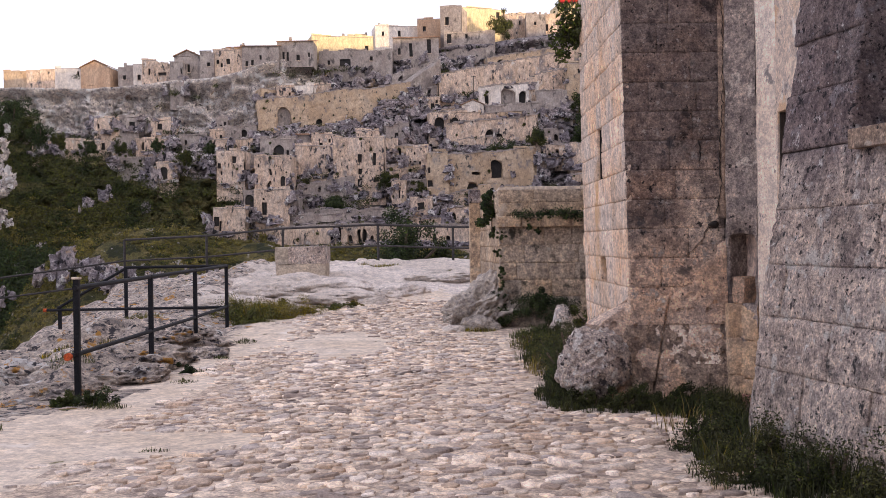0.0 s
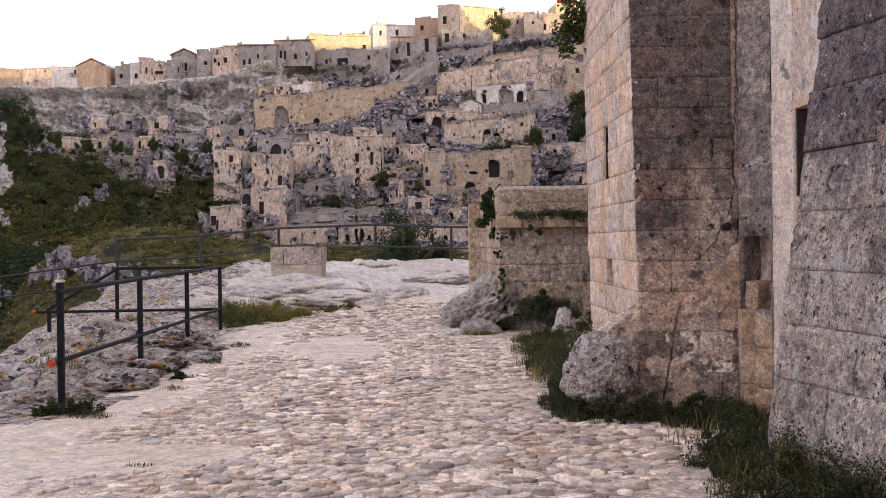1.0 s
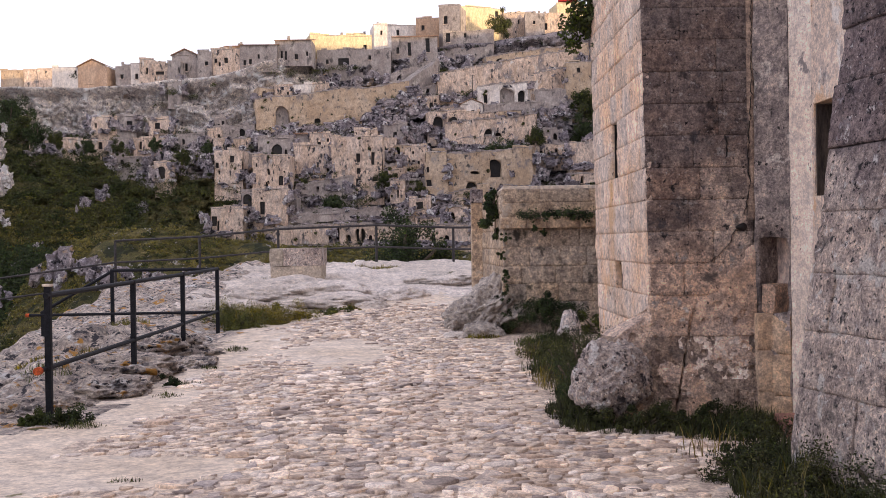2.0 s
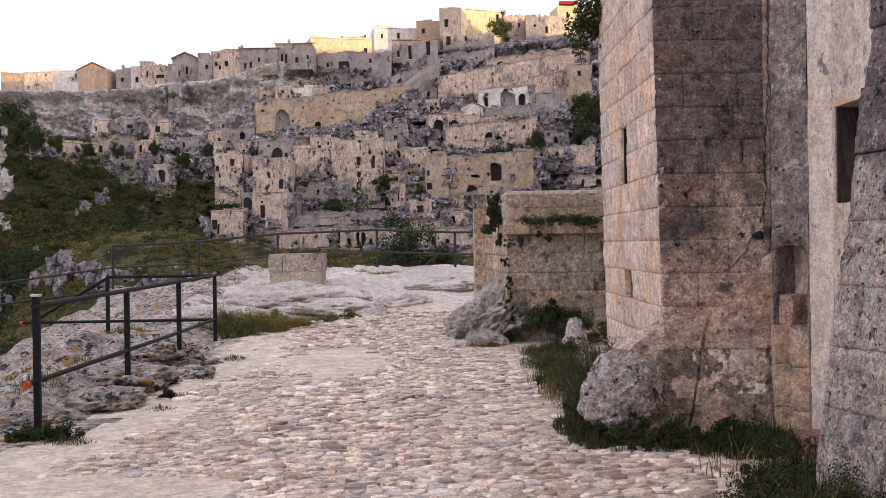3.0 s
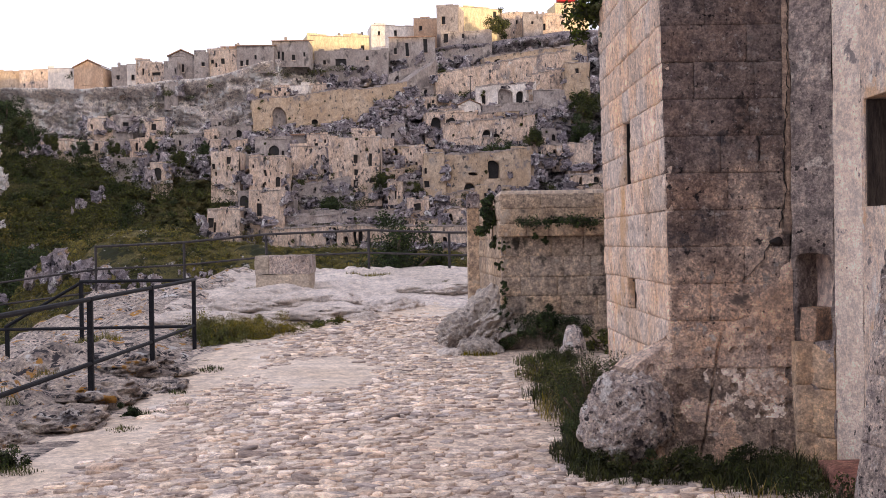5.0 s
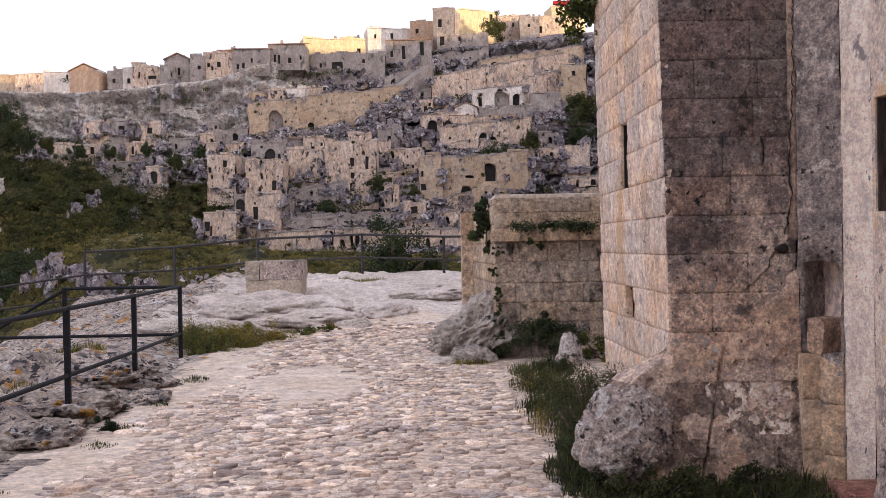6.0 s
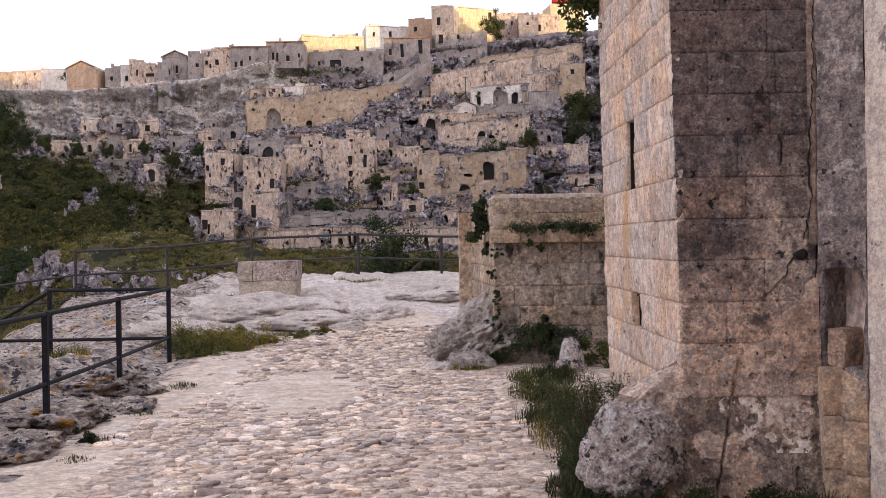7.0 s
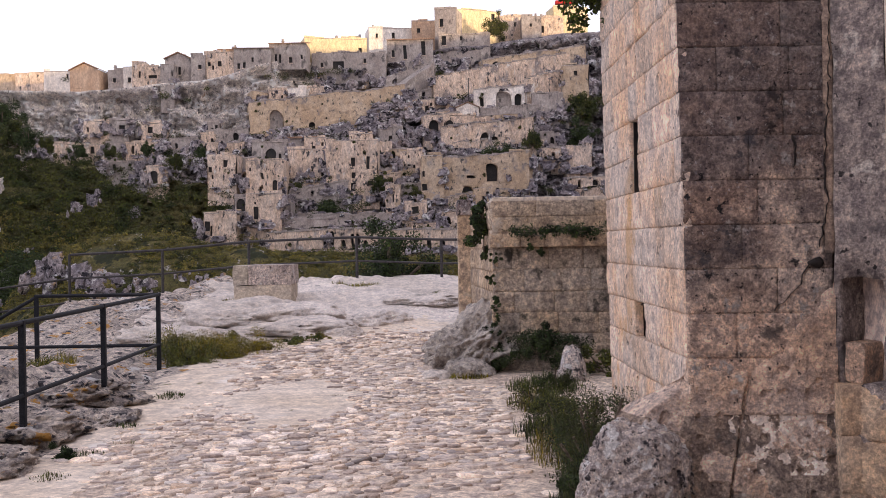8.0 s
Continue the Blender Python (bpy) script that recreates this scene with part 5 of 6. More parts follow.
def house(x, y, z, w, h, colour, openings=(), yaw=0.0, depth=7.0, roof="flat", left=0.0):
    """A house at its lower front corner: walls with real openings, doors, windows and a roof. left: how far its top slopes up or down along its length."""
    BASES.append((x, y, z, w, yaw))
    FACES.append((x, y, z, w, h, yaw))
    TOPS.append((x, y, z + h, w, yaw))
    thing = tagged(empty("house", x, y, z, yaw), LABELS[colour], "house", "houses of the far town")
    bm = bmesh.new()
    op = [(o[0], o[1], o[0] + o[2], o[1] + o[3], len(o) > 4) for o in openings]
    facade(bm, w, h, op, 0.45, cut=1.3)
    foot = -0.9 if z > 33 and y < 232 else -5.0 if z > 33 and x < -60 else -3.2
    for quad in (((0, 0, foot), (w, 0, foot), (w, 0, 0), (0, 0, 0)), ((0, 0, foot), (0, depth, foot), (0, depth, h), (0, 0, h)),
                 ((w, 0, foot), (w, depth, foot), (w, depth, h), (w, 0, h)), ((0, depth, foot), (w, depth, foot), (w, depth, h), (0, depth, h))):
        bm.faces.new([bm.verts.new(p) for p in quad])
    if roof == "gable":
        for yy in (0, depth):
            bm.faces.new([bm.verts.new(p) for p in ((0, yy, h), (w, yy, h), (w / 2, yy, h + 0.22 * w))])
    part("wall", bm, M_HOUSE[colour], thing)
    bm = bmesh.new()
    if roof == "gable":
        for s in (0, 1):
            a, b = (-0.25, h - 0.05) if s == 0 else (w + 0.25, h - 0.05), (w / 2, h + 0.22 * w + 0.1)
            quad = [(a[0], -0.3, a[1]), (b[0], -0.3, b[1]), (b[0], depth, b[1]), (a[0], depth, a[1])]
            top = [bm.verts.new((p[0], p[1], p[2] + 0.2)) for p in quad]
            low = [bm.verts.new(p) for p in quad]
            bm.faces.new(top)
            bm.faces.new(low)
            for i in range(4):
                bm.faces.new((top[i], top[(i + 1) % 4], low[(i + 1) % 4], low[i]))
        part("roof", bm, M_TILE, thing)
    elif roof == "shed":
        quad = [(-0.2, -0.35, h - 0.1), (w + 0.2, -0.35, h - 0.1), (w + 0.2, depth, h + 1.2), (-0.2, depth, h + 1.2)]
        top = [bm.verts.new((p[0], p[1], p[2] + 0.18)) for p in quad]
        low = [bm.verts.new(p) for p in quad]
        bm.faces.new(top)
        bm.faces.new(low)
        for i in range(4):
            bm.faces.new((top[i], top[(i + 1) % 4], low[(i + 1) % 4], low[i]))
        part("roof", bm, M_TILE, thing)
    else:
        add_box(bm, 0.0, 0.0, h - 0.02, w, depth, h + 0.12)
        part("roof", bm, M_ROOF, thing)
        rng = random.Random(int(x * 31 + z * 17))
        a = -0.06
        while a < w:
            b = min(w + 0.06, a + rng.uniform(0.9, 2.6))
            if rng.random() < 0.8:
                bm = bmesh.new()
                add_box(bm, a, -0.06, h + 0.1, b - 0.01, 0.3, h + 0.14 + rng.uniform(0.05, 0.5))
                part("parapet", bm, M_HOUSE[colour], thing)
            a = b
    if z > 33:
        rng = random.Random(int(x * 13 + z * 5))
        for k in range(rng.randint(0, 2)):
            a, b = rng.uniform(0.4, max(0.5, w - 0.8)), rng.uniform(0.8, 3.0)
            bm = bmesh.new()
            add_box(bm, a, b, h - 0.3, a + 0.5, b + 0.5, h + rng.uniform(0.7, 1.3))
            add_box(bm, a - 0.08, b - 0.08, h + 0.68, a + 0.58, b + 0.58, h + 0.76)
            part("chimney", bm, M_HOUSE["grey"], thing)
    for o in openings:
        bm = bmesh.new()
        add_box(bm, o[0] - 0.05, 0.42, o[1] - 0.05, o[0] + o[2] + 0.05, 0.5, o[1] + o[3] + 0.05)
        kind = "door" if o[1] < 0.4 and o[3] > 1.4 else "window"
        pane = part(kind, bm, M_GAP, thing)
        if kind == "window" and len(o) < 5 and o[2] > 0.5:
            bm = bmesh.new()
            add_box(bm, o[0] - 0.12, -0.12, o[1] - 0.14, o[0] + o[2] + 0.12, 0.2, o[1])
            part("sill", bm, M_HOUSE["cream"], pane)
    weather(thing, 0.3 if z > 33 else 0.8)
    return thing


def terrace_wall(x0, z0, x1, z1, h, colour, drop=0.0, y_off=0.0, openings=()):
    """A retaining wall that climbs from one end to the other, with arched openings (distance along, base, width, height)."""
    y0, y1 = float(hill_y(x0, z0)) + y_off, float(hill_y(x1, z1)) + y_off
    L = math.hypot(x1 - x0, y1 - y0)
    thing = tagged(empty("terrace_wall", x0, y0, 0, math.degrees(math.atan2(y1 - y0, x1 - x0))), "long weathered retaining wall along a terrace of the far town", "wall", "terrace walls")
    FACES.append((x0, y0, z0, L, h, math.degrees(math.atan2(y1 - y0, x1 - x0))))
    BASES.append((x0, y0, z0, L, math.degrees(math.atan2(y1 - y0, x1 - x0))))
    TOPS.append((x0, y0, z0 + h, L, math.degrees(math.atan2(y1 - y0, x1 - x0))))
    bm = bmesh.new()
    rise = (z1 - z0) / L
    facade(bm, L, h, [(a, b, a + c, b + d, True) for a, b, c, d in openings], 1.2, cut=1.4)
    for quad in (((0, 0, -3), (L, 0, -3), (L, 0, 0), (0, 0, 0)), ((0, 0, h), (L, 0, h), (L, 4, h), (0, 4, h)), ((0, 0, -3), (0, 4, -3), (0, 4, h), (0, 0, h)), ((L, 0, -3), (L, 4, -3), (L, 4, h), (L, 0, h))):
        bm.faces.new([bm.verts.new(p) for p in quad])
    for v in bm.verts:
        v.co.z += z0 + rise * v.co.x + 0.12 * math.sin(v.co.x * 1.7)
    part("wall", bm, M_HOUSE[colour], thing)
    bm = bmesh.new()
    for i in range(int(L / 1.2)):
        a = i * 1.2
        add_box(bm, a, -0.08, h + z0 + rise * a - 0.05, a + 1.15, 0.5, h + z0 + rise * a + 0.14 + 0.1 * ((i * 7) % 3))
    part("coping", bm, M_HOUSE["grey"], thing)
    # a near-black panel paints the dark depth of each narrow opening
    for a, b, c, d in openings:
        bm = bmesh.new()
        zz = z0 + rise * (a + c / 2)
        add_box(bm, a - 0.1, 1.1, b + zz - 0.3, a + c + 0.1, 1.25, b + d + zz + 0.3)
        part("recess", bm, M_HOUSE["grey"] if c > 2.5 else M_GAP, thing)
    weather(thing, 1.1)
    return thing


house(-80.6, 226.5, 34.8, 5.6, 3.7, "white", ((4.56, 2.34, 0.47, 0.82),))
house(-75.1, 226.0, 34.9, 6.1, 3.7, "orange", (), yaw=-4, roof="gable")
house(-67.7, 226.9, 35.8, 3.2, 2.9, "grey", ((0.94, 0.47, 0.7, 0.82),))
house(-64.6, 226.9, 35.9, 3.7, 3.4, "white", ((0.94, 0.23, 0.7, 1.05),))
house(-62.3, 225.4, 34.4, 2.9, 5.4, "cream", ((1.28, 2.33, 0.47, 1.4),))
house(-59.6, 224.9, 34.5, 3.7, 4.4, "cream", ((0.81, 2.09, 1.74, 0.7),))
house(-56.1, 223.7, 32.6, 2.8, 6.4, "grey", ((2.31, 4.04, 0.26, 0.92), (0.23, 1.85, 0.35, 1.04)))
house(-56.1, 227.4, 36.9, 5.3, 4.0, "grey", ((2.58, 0.7, 0.7, 1.64),), roof="gable")
house(-50.7, 226.9, 37.0, 3.0, 4.5, "grey", ((1.52, 1.64, 0.7, 0.94),))
house(-48.1, 227.8, 37.6, 6.6, 4.5, "cream", ((0.71, 1.65, 0.59, 0.94), (2.7, 1.65, 0.82, 1.18), (1.53, 0.94, 0.47, 0.94)))
house(-46.8, 235.2, 43.1, 4.2, 1.0, "orange", (), roof="shed")
house(-41.9, 227.1, 38.1, 7.7, 4.7, "grey", ((0.7, 0.47, 0.59, 1.17), (1.88, 0.7, 0.59, 1.17), (3.63, 1.88, 0.47, 0.94)), roof="shed")
house(-34.9, 228.9, 39.5, 7.6, 4.5, "grey", ((0.35, 0.47, 0.47, 1.89), (1.18, 0.47, 0.47, 1.89), (2.01, 0.47, 0.47, 1.89), (4.02, 0.47, 0.71, 1.18), (6.5, 1.18, 0.47, 0.94)), roof="shed")
# yellow for the sunlit upper side, grey for the unlit part below
house(-28.6, 237.3, 40.6, 13.6, 6.1, "yellow", ((2.8, 0.05, 1.02, 0.73), (11.72, 3.18, 0.76, 1.22)), yaw=16, depth=8)
house(-27.0, 236.4, 39.7, 15.9, 3.4, "grey", ((4.51, 0.12, 2.32, 1.59), (1.83, 0.49, 0.61, 0.98), (10.98, 1.22, 0.61, 0.98)))
house(-22.2, 254.0, 47.7, 5.8, 2.1, "yellow", ((0.81, 0.52, 0.81, 1.05),), yaw=14)
house(-15.8, 252.3, 47.0, 9.9, 4.6, "white", ((1.59, 2.34, 0.53, 1.04), (5.29, 2.34, 0.66, 1.3)), yaw=10)
house(-11.0, 239.0, 40.4, 9.9, 5.9, "grey", ((3.45, 1.73, 0.74, 2.96), (7.4, 2.47, 0.86, 2.96), (0.99, 2.22, 0.62, 1.48)), roof="shed")
house(-6.0, 252.1, 48.7, 5.6, 4.2, "orange", ((1.3, 1.56, 0.65, 1.04),))
# one tower: a grey house for its shaded face, a yellow one sunlit
house(-0.7, 244.5, 44.9, 4.9, 8.8, "grey", ((1.04, 5.05, 0.91, 1.77), (3.12, 2.27, 0.52, 1.26)), yaw=-14, depth=6)
house(4.1, 249.8, 48.9, 11.0, 6.2, "yellow", ((8.76, 4.38, 0.83, 1.29),), yaw=22)
house(0.1, 242.3, 44.3, 11.3, 3.5, "grey", ((0.63, 1.25, 1.0, 2.0), (4.75, 2.25, 0.5, 1.0)))
house(14.2, 252.9, 49.3, 6.1, 4.7, "cream", ((3.34, 2.35, 0.53, 1.04),), yaw=12)
house(18.9, 249.4, 48.9, 4.4, 4.1, "grey", ((1.8, 1.8, 0.51, 0.77),))
house(22.5, 250.9, 49.4, 6.1, 3.6, "cream", ((0.65, 0.26, 0.92, 1.55),), yaw=8)
house(26.9, 256.9, 52.6, 8.2, 4.2, "yellow", ((2.15, 2.12, 0.54, 1.06),), yaw=10)
house(-92.5, 241.7, 39.1, 7.5, 1.7, "cream", ())
house(-101.1, 250.6, 40.5, 5.8, 1.6, "ochre", ())
terrace_wall(-37.1, 23.3, -6.8, 27.2, 6.9, "ochre", 0.0, -2.8, ((3.7, 0.68, 2.93, 4.06), (11.78, 0.45, 1.13, 1.35)))
terrace_wall(-7.2, 29.5, -0.8, 34.7, 4.7, "grey", 0.0, -2, ((-1.17, 2.36, 0.83, 2.84), (1.09, 2.13, 0.71, 1.66)))
house(-33.0, 222.9, 31.4, 6.3, 2.5, "white", ((2.76, 0.46, 1.04, 0.92, 1),))
house(-27.1, 227.5, 32.6, 3.5, 1.9, "cream", ())
terrace_wall(-10.9, 34.5, -0.7, 37.5, 2.7, "grey", 0.0, -2, ((1.25, 0.72, 0.96, 0.96), (5.26, 0.72, 0.96, 0.96), (9.46, 0.48, 1.08, 1.45)))
terrace_wall(-1.2, 31.5, 27.7, 37.3, 5.0, "cream", 0.0, -2.5, ())
terrace_wall(9.5, 39.1, 32.0, 42.7, 2.0, "ochre", 0.0, -2, ((2.15, 0.25, 1.23, 1.23),))
house(0.8, 216.8, 22.5, 6.3, 4.5, "cream", ((0.15, 1.34, 2.01, 2.46, 1), (0.45, 1.34, 2.01, 2.46, 1)))
terrace_wall(-3.1, 23.6, 4.4, 24.0, 3.8, "cream", 0.0, -3.2, ((0.9, 0.23, 2.03, 2.48), (4.39, 0.45, 2.03, 2.26)))
house(3.5, 220.6, 25.6, 4.4, 3.4, "white", ((0.34, 0.68, 0.34, 1.59), (2.16, 1.14, 0.46, 1.14)), roof="gable")
terrace_wall(7.2, 27.7, 19.4, 28.9, 5.3, "white", 0.0, -2, ((1.11, 1.16, 0.81, 2.55), (4.45, 0.23, 3.02, 4.41), (8.19, 0.93, 1.39, 2.79)))
terrace_wall(17.7, 28.8, 26.1, 31.2, 6.5, "cream", 0.0, -2.4, ())
house(18.7, 222.3, 27.9, 6.2, 4.1, "grey", ())
house(25.0, 222.9, 28.6, 5.2, 9.0, "ochre", ((2.3, 6.9, 0.69, 0.92),))
terrace_wall(0.5, 19.8, 18.4, 21.5, 4.9, "cream", 0.0, -3, ((4.31, 0.22, 1.45, 1.33), (7.5, 0.89, 1.56, 2.0), (9.63, 1.33, 1.33, 0.67)))
terrace_wall(8.3, 26.9, 26.1, 27.8, 2.1, "grey", 0.0, -3, ())
house(23.9, 208.4, 15.8, 4.7, 4.3, "cream", ())
terrace_wall(0.1, 10.2, 17.0, 11.7, 7.4, "ochre", 0.0, -3, ((3.82, 0.21, 2.11, 1.69), (8.5, 2.11, 2.32, 3.8), (4.99, 3.38, 1.27, 0.63)))
house(12.8, 204.3, 11.7, 3.7, 7.2, "ochre", (), depth=5)
house(-20.9, 205.1, 11.9, 9.5, 9.4, "cream", ((4.55, 4.76, 0.74, 1.59), (7.41, 4.23, 0.63, 2.33), (4.55, 2.54, 0.63, 1.06), (4.44, 0.05, 0.95, 1.69), (7.51, 1.06, 0.95, 1.06), (1.9, 2.33, 0.53, 0.85)))
house(-20.5, 205.2, 12.1, 2.3, 8.3, "grey", ())
house(-28.3, 206.5, 14.2, 7.7, 5.8, "cream", ((5.75, 3.41, 0.53, 0.85), (6.07, 0.85, 0.85, 1.92)))
house(-30.1, 215.7, 20.4, 5.9, 2.7, "grey", ((1.0, 0.89, 0.45, 0.67),), roof="shed")
house(-25.6, 206.8, 14.2, 1.1, 2.6, "white", ((0.32, 0.21, 0.53, 1.49),), depth=4)
house(-34.7, 198.7, 9.7, 6.8, 7.8, "cream", ((2.67, 4.41, 0.51, 1.13), (2.26, 2.26, 0.51, 0.82), (4.72, 2.46, 0.82, 1.85, 1), (0.62, 5.95, 0.31, 0.62), (2.56, 2.67, 0.41, 0.62)))
house(-34.0, 194.5, 6.2, 6.2, 5.0, "cream", ((1.3, 0.7, 0.8, 2.21), (1.4, 3.31, 0.4, 0.4)))
house(-28.8, 196.0, 5.9, 2.4, 3.8, "grey", ((0.71, 0.81, 0.51, 1.62),))
house(-35.4, 209.1, 17.7, 6.8, 4.0, "grey", ((2.7, 0.65, 1.94, 2.16, 1), (5.18, 0.86, 0.54, 1.08)))
house(-42.0, 200.8, 12.7, 5.2, 6.1, "cream", ((0.15, 3.0, 0.62, 1.04), (3.0, 3.83, 0.73, 1.24), (0.62, 1.76, 0.41, 0.83)))
house(-36.3, 195.9, 7.6, 2.3, 3.2, "grey", ((0.3, 0.61, 1.62, 2.37, 1),))
house(-40.8, 191.4, 3.6, 5.7, 4.3, "cream", ((1.18, 0.39, 0.39, 1.78), (0.15, 1.18, 0.99, 1.78)))
house(-7.5, 208.7, 15.2, 4.5, 4.3, "cream", ((0.65, 0.65, 0.43, 1.29), (1.4, 0.54, 0.54, 1.4), (2.48, 1.08, 0.43, 0.86), (1.51, 3.12, 0.32, 0.54)))
house(-3.4, 202.5, 9.7, 4.0, 8.4, "ochre", ((0.42, 4.6, 0.42, 1.04), (0.15, 2.09, 0.94, 1.25)))
house(-9.8, 201.1, 8.5, 2.7, 4.4, "cream", ((1.35, 1.25, 0.31, 1.45),))
house(-6.4, 199.0, 6.9, 4.1, 2.5, "cream", ((1.23, 0.62, 1.23, 1.23),))
terrace_wall(-27.6, 10.2, -16.8, 12.1, 2.1, "grey", 0.0, -3, ((4.08, 0.21, 0.53, 1.06),))
terrace_wall(-8.8, 10.3, -2.5, 11.0, 2.5, "grey", 0.0, -3, ())
terrace_wall(-29.9, 1.1, -19.4, 1.4, 3.4, "cream", 0.0, -4, ((9.67, 0.2, 0.89, 2.58),))
terrace_wall(-19.5, 1.4, 4.9, 0.9, 3.4, "cream", 0.0, -4.5, ((0.15, 0.2, 0.89, 2.68), (2.18, 0.2, 0.79, 1.59), (3.86, 0.2, 0.6, 2.18), (4.75, 0.2, 0.79, 2.38), (6.29, 0.79, 0.7, 0.89), (17.12, 0.2, 0.79, 1.99), (19.6, 0.4, 0.79, 1.39)))
terrace_wall(-22.9, 6.1, -8.6, 6.3, 1.4, "grey", 0.0, -3.6, ())
terrace_wall(-30.7, 4.9, -16.8, 5.4, 1.6, "grey", 0.0, -3.6, ())
house(-70.2, 218.6, 24.7, 5.1, 2.5, "cream", ((3.38, 0.23, 1.13, 1.81), (0.68, 0.45, 0.45, 0.9)), depth=5)
house(-65.3, 218.9, 25.1, 4.0, 2.3, "grey", ((1.92, 0.11, 1.24, 1.36), (0.79, 0.11, 0.56, 0.79)), depth=5)
house(-58.6, 218.0, 24.1, 4.3, 2.5, "cream", ((1.24, 0.67, 1.01, 1.24),), depth=5)
house(-75.6, 212.9, 20.2, 5.2, 2.0, "cream", ((4.07, 0.66, 0.66, 0.66),), depth=5)
house(-69.6, 212.4, 19.9, 5.3, 2.2, "cream", ((2.52, 0.55, 0.88, 1.39), (1.1, 1.1, 0.44, 0.66)), depth=5)
house(-63.8, 212.2, 19.8, 2.7, 2.4, "grey", ((1.31, 0.66, 0.44, 1.31),), depth=5)
house(-60.0, 212.1, 19.8, 6.0, 2.4, "cream", ((1.09, 0.44, 0.55, 1.53), (2.96, 0.88, 0.44, 0.66)), depth=5)
house(-80.3, 212.2, 19.8, 2.6, 2.6, "cream", ((1.09, 0.66, 0.44, 1.09),), depth=5)
house(-46.5, 213.1, 20.3, 4.6, 1.8, "cream", ((1.1, 0.44, 0.44, 0.88),), depth=5)
house(-52.2, 214.1, 20.9, 5.5, 2.0, "grey", ((1.1, 0.44, 0.55, 0.88),), depth=5)
house(-62.3, 207.2, 16.8, 5.3, 1.5, "grey", ((1.28, 0.21, 0.53, 0.86),), depth=5)
house(-53.3, 202.1, 13.6, 2.9, 3.3, "cream", ((0.63, 0.42, 1.25, 2.29, 1),), depth=5)


def rubble_rocks(spots, seed):
    """Many craggy rocks (x, y, z, rx, ry, rz) in one mesh."""
    rng = np.random.default_rng(seed)
    bm = bmesh.new()
    bmesh.ops.create_icosphere(bm, subdivisions=3, radius=1)
    B = np.array([v.co[:] for v in bm.verts])
    T = np.array([[v.index for v in f.verts] for f in bm.faces])
    bm.free()
    V, F = [], []
    for i, (x, y, z, rx, ry, rz) in enumerate(spots):
        k = rng.uniform(0, 90)
        Q = np.sign(B) * np.abs(B) ** 0.5
        n = fbm(B[:, 0] * 1.5 + k, B[:, 2] * 1.5 + B[:, 1] * 0.9, 3, 3) - 0.5
        m = np.abs(fbm(B[:, 0] * 3 + B[:, 1] + k, B[:, 2] * 2, 3, 5) - 0.5)
        r = 0.85 + 1.5 * n - 1.1 * m
        t = rng.uniform(0, 6.28)
        P = Q * np.stack([r, r, r + 0.5 * n], -1)
        P = np.stack([P[:, 0] * math.cos(t) - P[:, 1] * math.sin(t), P[:, 0] * math.sin(t) + P[:, 1] * math.cos(t), P[:, 2] + 0.25 * P[:, 0]], -1)
        V.append(P * (rx, ry, rz) + (x, y, z))
        F.append(T + i * len(B))
    return np.concatenate(V), np.concatenate(F)


